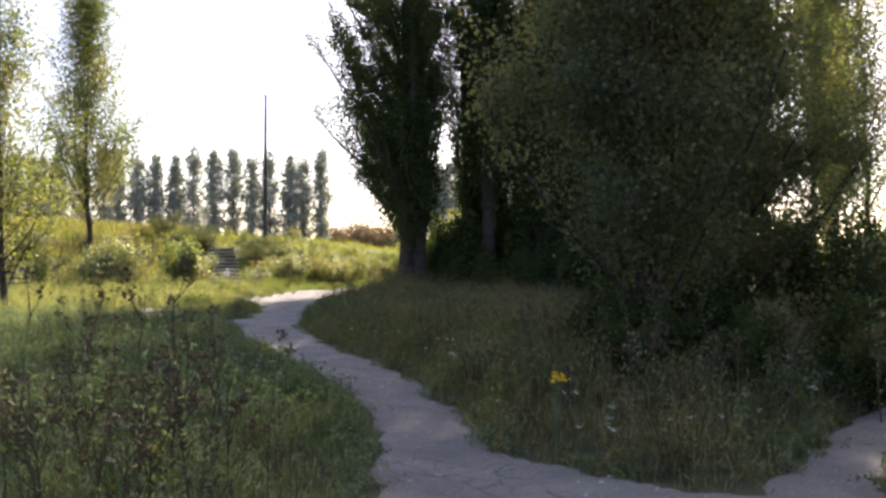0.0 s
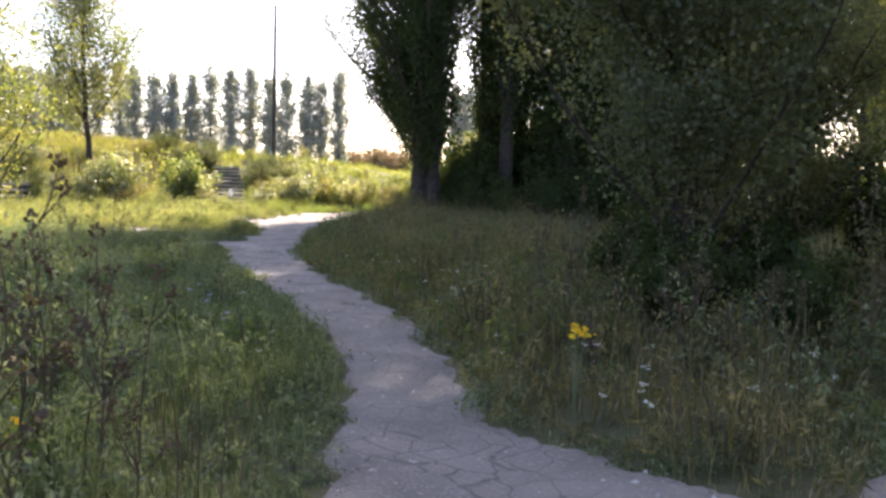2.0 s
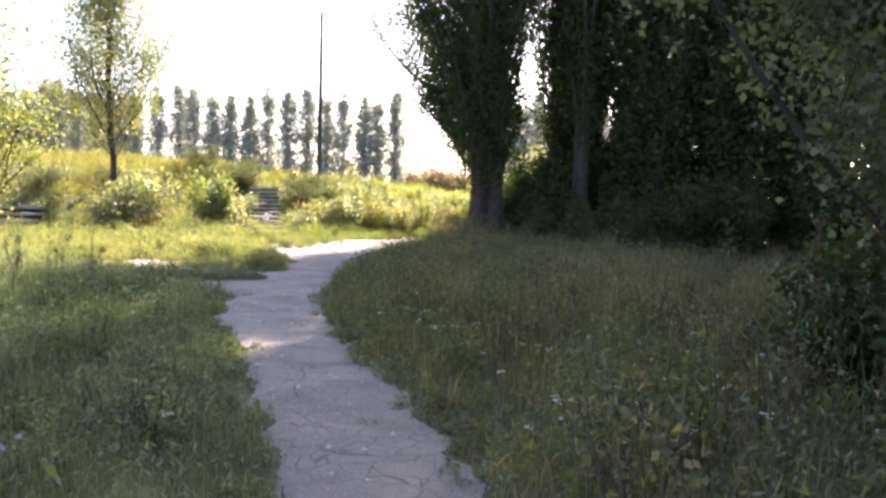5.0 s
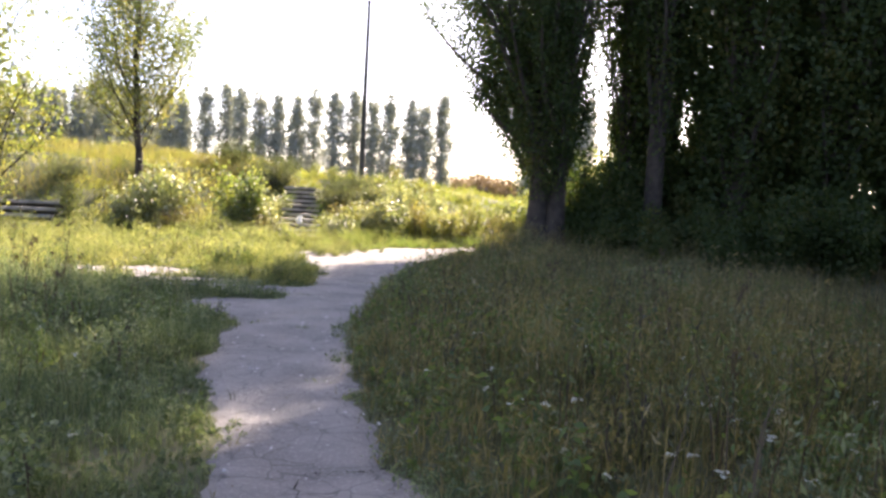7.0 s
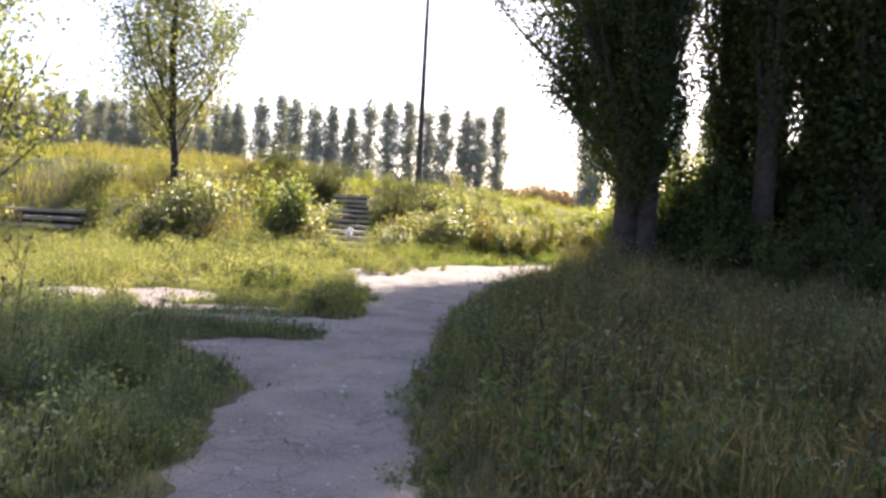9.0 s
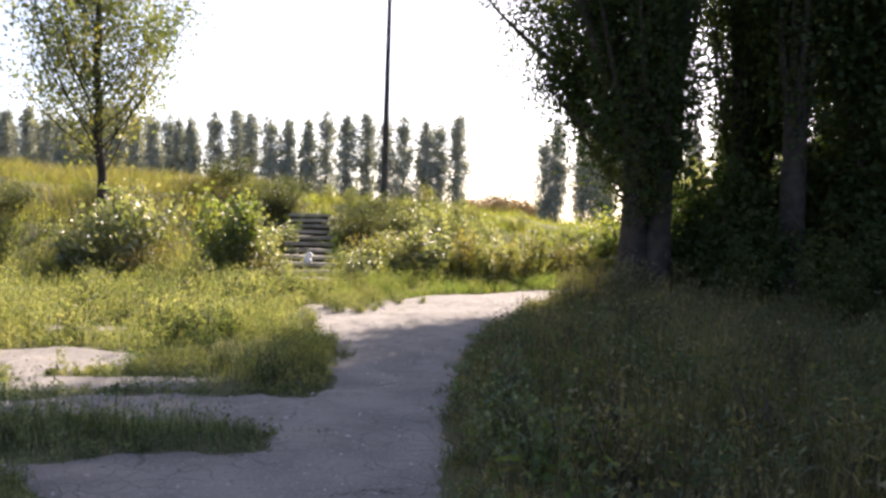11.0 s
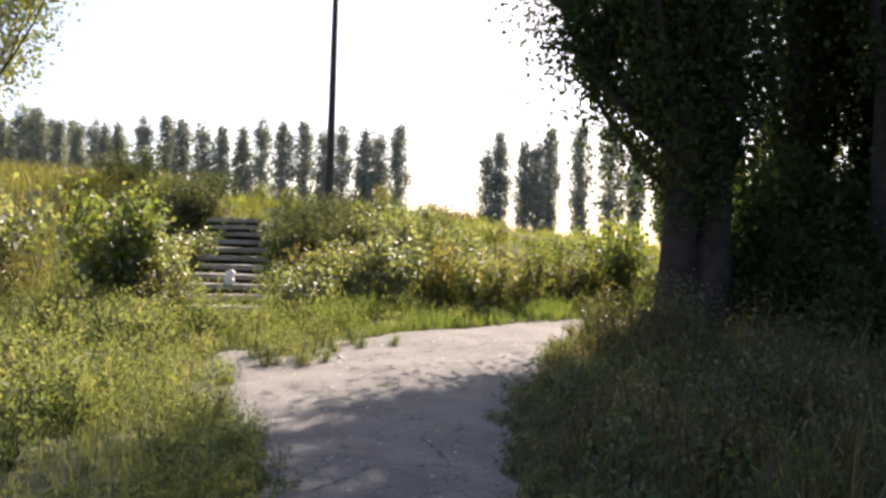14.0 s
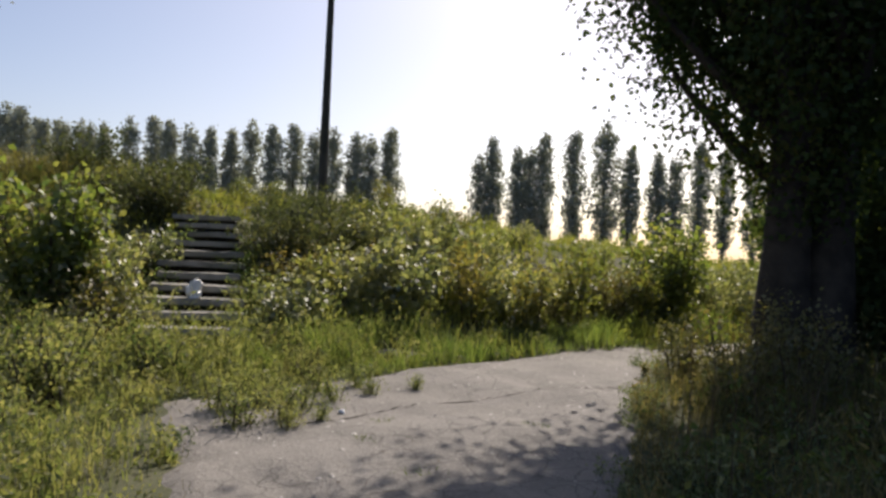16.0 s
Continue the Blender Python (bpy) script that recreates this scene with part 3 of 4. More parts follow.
where = [(-5.95, 26.4, 2, 1.15), (-8.5, 27.0, 0, 1.4), (-9.4, 26.3, 0, 0.9), (-11.2, 26.6, 5, 1.0), (-5.2, 26.0, 3, 1.1), (-5.35, 26.8, 0, 0.8), (-7.9, 26.2, 3, 1.0),
         (-2.95, 26.2, 0, 0.75), (-2.75, 27.0, 5, 0.8), (-2.2, 27.5, 0, 0.85), (-1.5, 27.8, 0, 1.0), (-1.75, 27.9, 1, 0.8), (-0.6, 27.8, 5, 0.9), (0.0, 28.4, 1, 1.0), (0.7, 28.9, 3, 0.8), (1.15, 28.9, 5, 0.95), (1.9, 29.8, 3, 1.1),
         (3.1, 30.6, 2, 1.2), (3.6, 31.3, 4, 0.8), (4.7, 31.8, 1, 1.0), (-2.8, 29.0, 4, 0.9), (-2.2, 30.0, 1, 0.9), (-1.2, 29.3, 0, 0.9), (-0.2, 30.2, 1, 0.9), (0.9, 30.8, 3, 0.8), (2.3, 31.9, 1, 0.9), (-6.3, 29.4, 4, 0.7),
         (-7.2, 31.4, 3, 0.8), (-3.75, 29.9, 4, 0.7), (-3.5, 31.2, 4, 0.75), (-2.6, 32.4, 3, 0.8), (-1.6, 33.8, 1, 0.6), (-0.6, 32.6, 3, 0.8), (0.9, 33.2, 1, 0.6), (2.7, 34.0, 1, 0.7), (5.9, 33.2, 0, 0.9), (7.0, 34.6, 4, 0.9),
         (8.6, 34.2, 0, 1.0), (-3.0, 27.9, 3, 1.0), (-12.8, 29.5, 4, 0.9), (-8.8, 32.4, 3, 0.9), (-13.8, 26.2, 3, 1.1), (5.2, 30.4, 3, 1.0), (-6.4, 33.4, 4, 0.8), (-1.9, 35.4, 5, 0.7), (-5.2, 35.6, 5, 0.6), (-4.3, 34.4, 5, 0.55),
         (-5.6, 28.0, 3, 0.9), (-5.6, 30.9, 3, 0.8), (-9.3, 28.8, 1, 0.9), (-10.8, 30.6, 4, 0.7), (1.9, 30.6, 5, 0.8), (-0.9, 31.4, 5, 0.7),
         (-5.75, 30.9, 4, 1.15), (-6.3, 31.6, 4, 1.1), (-3.55, 29.3, 4, 0.95), (-3.1, 29.9, 4, 1.1), (-2.6, 30.8, 4, 0.9), (-7.6, 33.0, 4, 1.1), (-5.35, 28.4, 1, 0.75), (-3.15, 26.9, 0, 0.6),
         (-4.9, 26.6, 1, 0.5), (0.3, 27.9, 5, 0.8), (2.4, 29.6, 5, 0.9), (-0.9, 28.6, 1, 0.8), (1.5, 30.0, 1, 0.7), (-2.0, 28.6, 3, 0.9), (-9.0, 27.6, 4, 1.1)]
seen = set()
for i, (x, y, k, s) in enumerate(where):
    z = float(height(x, y)) - 0.04
    if k not in seen:
        seen.add(k)
        place(kinds[k], x, y, z, 33 * i, s)
    else:
        put_copy(kinds[k], x, y, z, 67 * i, s, s * rng.uniform(0.85, 1.1))
UN = "undergrowth between the poplars"
# Shade and sun go into the leaf colours: dark between trunks, paler behind.
dark = shrub("undergrowth_shrub", 2.6, 1.2, 12, 4600, 0.14, L_POPLAR, 70, "dense undergrowth shrub, dark leaves standing in for shade between poplar trunks", UN)
glow = shrub("undergrowth_shrub", 2.8, 1.0, 18, 3600, 0.10, L_SHRUB, 71, "sunlit shrub behind the poplar trunks, its leaves paler for the glow", UN)
place(dark, 5.3, 26.2, None, 0, 1.0)
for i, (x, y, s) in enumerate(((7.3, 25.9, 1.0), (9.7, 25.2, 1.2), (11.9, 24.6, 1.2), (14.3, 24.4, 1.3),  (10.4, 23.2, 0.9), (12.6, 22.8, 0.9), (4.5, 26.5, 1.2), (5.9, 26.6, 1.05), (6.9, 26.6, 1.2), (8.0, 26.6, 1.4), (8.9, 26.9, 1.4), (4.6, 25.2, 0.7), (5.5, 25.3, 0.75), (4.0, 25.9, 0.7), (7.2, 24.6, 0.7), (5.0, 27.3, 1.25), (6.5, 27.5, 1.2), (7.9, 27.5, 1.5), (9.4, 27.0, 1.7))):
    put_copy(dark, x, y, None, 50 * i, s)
# more dark copies, added under willow and poplars to darken shaded ground
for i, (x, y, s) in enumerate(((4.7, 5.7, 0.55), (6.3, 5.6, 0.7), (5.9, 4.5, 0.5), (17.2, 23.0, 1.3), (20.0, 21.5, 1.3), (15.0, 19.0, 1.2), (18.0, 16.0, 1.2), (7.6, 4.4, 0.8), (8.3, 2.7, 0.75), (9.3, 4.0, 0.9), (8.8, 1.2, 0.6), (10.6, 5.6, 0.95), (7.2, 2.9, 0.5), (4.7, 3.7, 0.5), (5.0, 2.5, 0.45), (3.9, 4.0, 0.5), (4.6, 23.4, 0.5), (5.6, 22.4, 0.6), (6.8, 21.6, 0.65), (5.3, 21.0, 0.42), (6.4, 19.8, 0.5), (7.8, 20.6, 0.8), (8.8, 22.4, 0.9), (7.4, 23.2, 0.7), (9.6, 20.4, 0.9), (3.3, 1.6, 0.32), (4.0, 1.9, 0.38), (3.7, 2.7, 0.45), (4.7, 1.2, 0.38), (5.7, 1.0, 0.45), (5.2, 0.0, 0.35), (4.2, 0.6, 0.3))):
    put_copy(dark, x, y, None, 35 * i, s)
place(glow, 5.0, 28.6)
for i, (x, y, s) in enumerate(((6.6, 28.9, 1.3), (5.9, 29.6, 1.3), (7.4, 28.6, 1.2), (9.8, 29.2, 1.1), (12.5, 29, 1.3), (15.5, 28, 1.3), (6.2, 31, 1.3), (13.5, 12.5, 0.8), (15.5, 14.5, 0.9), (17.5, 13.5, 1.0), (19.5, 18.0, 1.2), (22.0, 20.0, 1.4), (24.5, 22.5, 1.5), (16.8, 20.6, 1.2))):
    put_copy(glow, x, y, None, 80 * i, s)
bush = shrub("roadside_bush", 0.95, 0.5, 14, 1500, 0.05, L_AUTUMN, 75, "small reddish-green bush beside the path under the poplar", "bushes by the poplar")
place(bush, 1.75, 24.1)
for i, (x, y, s) in enumerate(((2.2, 23.6, 0.9), (1.45, 24.9, 0.75), (2.5, 24.4, 1.05), (1.4, 23.2, 0.7), (7.0, 3.4, 1.3), (7.9, 4.6, 1.6), (8.6, 3.2, 1.4), (6.4, 2.4, 1.1), (9.4, 5.4, 1.8))):
    put_copy(bush, x, y, None, 77 * i, s)

# ---- pole, stairs, stands ----
pole = tagged(new("lamp_pole"), "tall bare dark tapering pole on top of the bank", "pole")
pole.matrix_basis = Matrix.Translation((-3.5, 37.3, float(height(-3.5, 37.3)) - 0.1))
part("shaft", tubes("shaft", [(np.array([[0, 0, -0.4], [0, 0, 1.4], [0.01, 0, 4.6], [0.03, 0, 7.75]]), [0.125, 0.115, 0.09, 0.068])], M_POLE, 14), pole)
part("cap", tubes("cap", [(np.array([[0.03, 0, 7.73], [0.03, 0, 7.78], [0.03, 0, 7.81]]), [0.085, 0.085, 0.01])], M_POLE, 14), pole)

stairs = tagged(new("concrete_stairs"), "crumbling overgrown concrete stairs climbing the bank", "stairs")
r = np.random.default_rng(5)
for i in range(1, 12):
    w = 1.33 - 0.02 * i - (0.12 if i in (5, 8, 10) else 0)
    st = part("step", box("step", w, 0.36, 0.085, M_CONCRETE, 0.014, 0.012, i, 5), stairs)
    st.matrix_basis = pose(-3.98 - 0.083 * i + r.uniform(-0.03, 0.03), 25.55 + i * 0.45, 0.25 + i * 0.147, r.uniform(-1.2, 1.2), r.uniform(-0.8, 0.8), 10 + r.uniform(-1.2, 1.2))
    # riser is dark in itself: the shade on step fronts put into colour
    ri = part("riser", box("riser", w - 0.08, 0.16, 0.15, M_DARK_FILL, 0.02, 0.02, i + 30, 5), stairs)
    ri.matrix_basis = pose(-4.01 - 0.083 * i, 25.72 + i * 0.45, 0.12 + i * 0.147, 0, 0, 10)
for row in range(4):
    for k in range(3):
        t = tagged(new("stand_tier"), "long weathered concrete seating tier on the bank", "seating tier", "seating tiers of the stand")
        t.matrix_basis = pose(-12.75 - 2.45 * k, 25.7 + 0.52 * row, 0.40 + 0.20 * row, 0, r.uniform(-0.6, 0.6), r.uniform(-0.6, 0.6))
        part("slab", box("slab", 2.38, 0.36, 0.09, M_CONCRETE, 0.014, 0.012, 7 * k + row, 7), t)
        part("support", box("support", 2.2, 0.2, 0.4, M_DARK_FILL, 0.02, 0.02, 9 * k + row, 7), t).matrix_basis = pose(0, 0.12, -0.4)

bm = bmesh.new()
bmesh.ops.create_icosphere(bm, subdivisions=4, radius=0.095)
for v in bm.verts:
    v.co += v.co.normalized() * (0.045 * noise.noise(v.co * 14) + 0.03 * noise.noise(v.co * 31))
    v.co.z = v.co.z * 0.95 + (0.06 if v.co.z > 0.07 else 0)
me = bpy.data.meshes.new("plastic_bag")
bm.to_mesh(me)
bm.free()
me.materials.append(M_BAG)
bag = tagged(new("plastic_bag", me), "crumpled white plastic bag lying on the stairs", "bag")
bag.matrix_basis = pose(-4.25, 26.85, 0.85, 0, 20, 30)


bm = bmesh.new()
bmesh.ops.create_icosphere(bm, subdivisions=3, radius=0.03)
for v in bm.verts:
    v.co += v.co.normalized() * 0.014 * noise.noise(v.co * 45)
    v.co.z *= 0.7
me = bpy.data.meshes.new("paper_scrap")
bm.to_mesh(me)
bm.free()
me.materials.append(M_BAG)
scrap = tagged(new("paper_scrap", me), "small crumpled white scrap lying on the asphalt path", "litter")
scrap.matrix_basis = Matrix.Translation((-2.12, 22.8, float(height(-2.12, 22.8)) + 0.035))


# ---- cracks and pebbles on the path ----
def crack(points, w, seed):
    r = np.random.default_rng(seed)
    P = np.array(points, float)
    t = np.linspace(0, len(P) - 1, len(P) * 14)
    x = np.interp(t, np.arange(len(P)), P[:, 0]) + np.cumsum(r.normal(size=len(t))) * 0.006
    y = np.interp(t, np.arange(len(P)), P[:, 1]) + r.normal(size=len(t)) * 0.018
    ww = 0.6 * w * r.uniform(-0.25, 1.3, len(t)).clip(0.08) * np.clip(np.minimum(t, t[-1] - t) * 3, 0.1, 1)
    d = np.gradient(np.stack([x, y], 1), axis=0)
    nrm = np.stack([-d[:, 1], d[:, 0]], 1)
    nrm /= np.linalg.norm(nrm, axis=1)[:, None]
    A, B = np.stack([x, y], 1) + nrm * ww[:, None], np.stack([x, y], 1) - nrm * ww[:, None]
    V = np.concatenate([A, B])
    z = height(V[:, 0], V[:, 1]) + 0.022 + 0.005
    n = len(t)
    i = np.arange(n - 1)
    ob = part("crack", mesh("crack", np.column_stack([V, z]), np.stack([i, i + 1, n + i + 1, n + i], -1), None, M_CRACK))
    return tagged(ob, "dark earth-filled crack across the asphalt path", "crack", "cracks in the path", "structure")


crack([(-2.5, 22.3), (-1.9, 22.75), (-1.2, 23.25), (-0.6, 23.6), (-0.17, 24.0), (0.4, 24.1), (0.9, 24.3)], 0.022, 1)
crack([(-0.45, 5.42), (-0.1, 5.5), (0.15, 5.62)], 0.016, 2)
crack([(-0.45, 5.4), (-0.35, 4.9), (-0.4, 4.5), (-0.32, 4.0)], 0.010, 3)
crack([(-1.1, 6.2), (-0.7, 6.3)], 0.010, 4)
crack([(-2.1, 17.5), (-1.5, 18.3), (-1.0, 18.2)], 0.012, 5)
crack([(-1.75, 9.2), (-1.5, 9.3), (-1.3, 9.15)], 0.012, 6)
crack([(-1.6, 12.4), (-1.2, 12.6), (-0.95, 12.5)], 0.010, 7)

crack([(-0.95, 3.2), (-0.3, 3.3), (0.2, 3.15)], 0.008, 8)
crack([(-0.6, 4.75), (-0.2, 4.6), (0.1, 4.7)], 0.012, 9)
crack([(-1.95, 16.2), (-1.5, 16.0), (-1.2, 16.3), (-0.9, 16.2)], 0.012, 10)
crack([(-1.3, 19.4), (-1.1, 18.6), (-0.95, 18.0)], 0.010, 11)
crack([(-2.2, 20.6), (-1.6, 20.9), (-1.0, 20.8)], 0.008, 12)

r = np.random.default_rng(8)
n = 15000
x, y = r.uniform(-4, 6, n), r.uniform(-7, 29, n)
ok = bare(x, y) > -0.02
x, y = x[ok], y[ok]
size = 0.004 + 0.02 * r.random(len(x)) ** 7
base = np.array([[1, 0, 0], [0, 1, 0], [-1, 0, 0], [0, -1, 0], [0, 0, 0.8]], float)
V = np.stack([x, y, height(x, y) + 0.022], 1)[:, None] + base[None] * size[:, None, None] * r.uniform(0.6, 1.4, (len(x), 5, 1))
T = (np.arange(len(x))[:, None, None] * 5 + np.array([[0, 1, 4], [1, 2, 4], [2, 3, 4], [3, 0, 4]])[None]).reshape(-1, 3)
tagged(part("pebbles", mesh("pebbles", V.reshape(-1, 3), None, T, M_STONE)), "small pale stones and grit strewn on the path", "pebbles", kind="stuff")


# ---- grass and herbs ----
def scatter(n, x0, x1, y0, y1, r, keep=None, edge=-0.03):
    x, y = r.uniform(x0, x1, n), r.uniform(y0, y1, n)
    d = bare(x, y)
    ok = d < edge
    if keep is not None:
        ok &= keep(x, y)
    return x[ok], y[ok], d[ok]


def blades(x, y, high, w, r, lean=0.35):
    n = len(x)
    z = height(x, y) - 0.01
    a, b = r.uniform(0, 6.283, n), r.uniform(0, 6.283, n)
    side = np.stack([np.cos(a), np.sin(a), 0 * a], 1) * (w * r.uniform(0.6, 1.3, n))[:, None] * 0.5
    out = np.stack([np.cos(b), np.sin(b), 0 * b], 1) * (high * lean * r.uniform(0.2, 1.3, n))[:, None]
    p = np.stack([x, y, z], 1)
    up = np.stack([0 * x, 0 * x, high], 1)
    m = p + up * 0.55 + out * 0.3
    V = np.stack([p - side, p + side, m + side * 0.8, m - side * 0.8, p + up * (1 - 0.12 * lean) + out], 1).reshape(-1, 3)
    k = np.arange(n)[:, None] * 5
    return V, k + np.array([[0, 1, 2, 3]]), k + np.array([[3, 2, 4]])


def sward(name, x, y, high, w, mat, r, label, lean=0.35):
    V, Q, T = blades(x, y, high, w, r, lean)
    return tagged(part(name, mesh(name, V, Q, T, mat)), label, "grass", kind="stuff")


def herbs(name, x, y, high, leaf, per, mat, r, label, thin=0.45, up=0.3):
    n = len(x)
    z = height(x, y)
    t = r.uniform(0.08, 1, (n, per))
    a = r.uniform(0, 6.283, (n, per))
    o = high[:, None] * 0.28 * r.random((n, per)) * (1.1 - 0.5 * t) + 0.015
    lx, ly = r.normal(0, 0.12, n) * high, r.normal(0, 0.12, n) * high
    P = np.stack([x[:, None] + np.cos(a) * o + lx[:, None] * t, y[:, None] + np.sin(a) * o + ly[:, None] * t, z[:, None] + high[:, None] * t], -1).reshape(-1, 3)
    V, Q = leaves(P, leaf, leaf * thin, r, -up)
    V2, Q2, T2 = blades(x, y, high, np.full(n, 0.006), r, 0.15)
    return tagged(part(name, mesh(name, np.concatenate([V, V2]), np.concatenate([Q, Q2 + len(V)]), T2 + len(V), mat)), label, "herbs", kind="stuff")


def near_edge(d, full, reach=0.5):
    """Growth is short and thin by the trodden edge."""
    return full * (0.35 + 0.65 * smooth01(-d / reach))


def clumpy(x, y):
    v = 0.70 + 0.46 * wave(x, y, 2.3, 7) + 0.24 * wave(x, y, 0.8, 8) + 0.34 * wave(x, y, 6.1, 9)
    return np.clip(v, 0.16, 1.75)


def mounds(x, y):
    """Uncut turf swells and sinks in soft cushions."""
    v = 0.62 + 0.55 * wave(x, y, 3.4, 41) + 0.38 * wave(y, x, 1.5, 42) + 0.25 * wave(x, y, 8.0, 43)
    return np.clip(v, 0.3, 1.8)


r = np.random.default_rng(31)
LEFT = lambda x, y: (x < 0.6) & (y < 15.5 + 0.4 * np.sin(x)) & ((x < 0.3) | (y < -3)) & (x < np.interp(y, [-14, 0, 6, 12, 20], [-1, 0.5, -0.5, -1.5, -1.8]))
RIGHT = lambda x, y: x > np.interp(y, [-14, -3, 0, 6, 12, 18, 24, 30], [2, 1.4, 0.6, -0.4, -1.2, -1.2, 0.2, 2])
x, y, d = scatter(195000, -9.3, 0.6, -6, 16, r, LEFT)
h = near_edge(d, 0.27) * mounds(x, y) * r.uniform(0.55, 1.3, len(x))
sward("meadow_grass", x, y, h, np.full(len(x), 0.008), G_SHADE, r, "soft green meadow grass left uncut beside the path")
x, y, d = scatter(13500, -8, 0.6, -7, 16, r, LEFT)
herbs("meadow_herbs", x, y, near_edge(d, 0.40) * mounds(x, y) * r.uniform(0.5, 1.35, len(x)), 0.046, 17, G_SHADE, r, "leafy green herbs and weeds in the shaded meadow", 0.32, 0.7)
x, y, d = scatter(72000, -0.9, 8, -4, 25.5, r, RIGHT)
h = near_edge(d, 0.52, 1.5) * clumpy(x, y) * r.uniform(0.45, 1.35, len(x))
sward("tall_grass", x, y, h, np.full(len(x), 0.009), G_TALL, r, "tall brownish seeding grass between path and trees")
x, y, d = scatter(8500, -0.9, 6, -4, 22, r, lambda x, y: RIGHT(x, y) & (wave(x, y, 2.1, 51) + 0.6 * wave(x, y, 5.3, 52) > 0.1))
herbs("shade_herbs", x, y, near_edge(d, 0.52, 0.9) * clumpy(y, x) * r.uniform(0.5, 1.35, len(x)), 0.055, 13, G_SHADE, r, "grey-green leafy herbs crowding the path side", 0.32, 0.7)
x, y, d = scatter(9500, -0.9, 7, -4, 25.5, r, RIGHT)
herbs("roadside_herbs", x, y, near_edge(d, 0.66, 1.4) * clumpy(x, y) * r.uniform(0.5, 1.4, len(x)), 0.085, 12, G_TALL, r, "mixed drying herbs and weeds along the path", 0.15, 0.9)
x, y, d = scatter(3000, -0.9, 6.5, -4, 24, r, lambda x, y: RIGHT(x, y) & (wave(x, y, 1.9, 21) + 0.5 * wave(x, y, 4.3, 22) > 0.0))
herbs("green_weeds", x, y, near_edge(d, 0.5, 0.7) * r.uniform(0.45, 1.3, len(x)), 0.062, 14, G_MID, r, "fresh green weeds among the tall grass", 0.5)
x, y, d = scatter(20000, 8, 26, -6, 25, r)
sward("tall_grass", x, y, 0.55 * clumpy(x, y) * r.uniform(0.5, 1.3, len(x)), np.full(len(x), 0.018), G_TALL, r, "tall rough grass under the trees")
MEADOW = lambda x, y: (x < np.interp(y, [14, 16, 20, 24, 28], [-1.8, -1.6, -2.0, -1.5, 2])) & ((y > 15.5) | (x < -9)) & ~((x < -11.5) & (x > -19) & (y > 25.2))
x, y, d = scatter(46000, -16, 2, 11, 27, r, MEADOW)
h = near_edge(d, 0.22) * mounds(x, y) * r.uniform(0.5, 1.35, len(x))
sward("pale_meadow_grass", x, y, h, np.full(len(x), 0.011), G_SUN, r, "pale yellow-green feathery grass in full sun")
x, y, d = scatter(24000, -8, 2, 14.5, 25.5, r, MEADOW)
sward("low_meadow_grass", x, y, near_edge(d, 0.2) * clumpy(y, x) * r.uniform(0.5, 1.4, len(x)), np.full(len(x), 0.009), G_SUN, r, "low green grass matting the sunlit meadow", 0.6)
x, y, d = scatter(21000, -15, 1, 12, 27, r, lambda x, y: MEADOW(x, y) & (clumpy(x * 0.8, y * 0.8) > 0.68))
herbs("pale_meadow_herbs", x, y, near_edge(d, 0.6) * mounds(x, y) * r.uniform(0.5, 1.3, len(x)), 0.07, 14, G_SUN, r, "feathery yellow-green weeds in the sunlit meadow", 0.2, 1.1)
BANK = lambda x, y: (y > np.interp(x, BANK_X, BANK_FOOT) - 0.6) & ~((np.abs(x + 3.98 + 0.185 * (y - 25.55)) < 0.5) & (y < 29.8) & (y > 24.9)) & ~((x < -11.5) & (y < 27.8) & (x > -19.0))
x, y, d = scatter(60000, -22, 14, 24, 44, r, BANK)
sward("bank_grass", x, y, 0.30 * clumpy(x, y) * r.uniform(0.4, 1.4, len(x)), np.full(len(x), 0.018), G_BANK, r, "rough sunlit grass over the bank")
x, y, d = scatter(8000, -20, 12, 24, 42, r, lambda x, y: BANK(x, y) & (wave(x, y, 1.1, 33) + 0.5 * wave(x, y, 2.7, 34) > -0.1))
herbs("bank_herbs", x, y, 0.36 * clumpy(x, y) * r.uniform(0.4, 1.4, len(x)), 0.10, 12, G_BANK, r, "tall weeds and creepers covering the bank", 0.3, 1.2)
OUTER = lambda x, y: ((x < -9) & (y < 11.5)) | (x < -16) | (x > 14) | (y > 44) | (y < -4)
x, y, d = scatter(20000, -60, 45, -30, 60, r, OUTER)
x2, y2, d2 = scatter(22000, -22, 22, -14, 13, r, OUTER)
x, y = np.concatenate([x, x2]), np.concatenate([y, y2])
sward("rough_grass", x, y, 0.42 * r.uniform(0.5, 1.3, len(x)), np.full(len(x), 0.024), G_TALL, r, "rough grass on the outlying ground", 0.6)
x, y, d = scatter(15000, -13, 1, 14.5, 26, r, lambda x, y: MEADOW(x, y) & (wave(x, y, 1.5, 23) + 0.6 * wave(x, y, 3.7, 24) > 0.1))
herbs("green_meadow_weeds", x, y, near_edge(d, 0.5) * mounds(y, x) * r.uniform(0.5, 1.25, len(x)), 0.055, 13, G_SUN, r, "clumps of green feathery weeds in the meadow", 0.3, 0.8)
x, y, d = scatter(3600, -0.6, 8, -4, 25, r, lambda x, y: RIGHT(x, y) & (wave(x, y, 1.4, 15) > -0.3), -0.35)
sward("seeding_stalks", x, y, 0.78 * r.uniform(0.6, 1.25, len(x)), np.full(len(x), 0.010), M_DRY, r, "thin brown seeding stalks standing above the grass", 0.2)
x, y, d = scatter(2600, -8, 0, -5, 15, r, lambda x, y: LEFT(x, y) & (wave(x, y, 1.4, 16) > 0.2), -0.4)
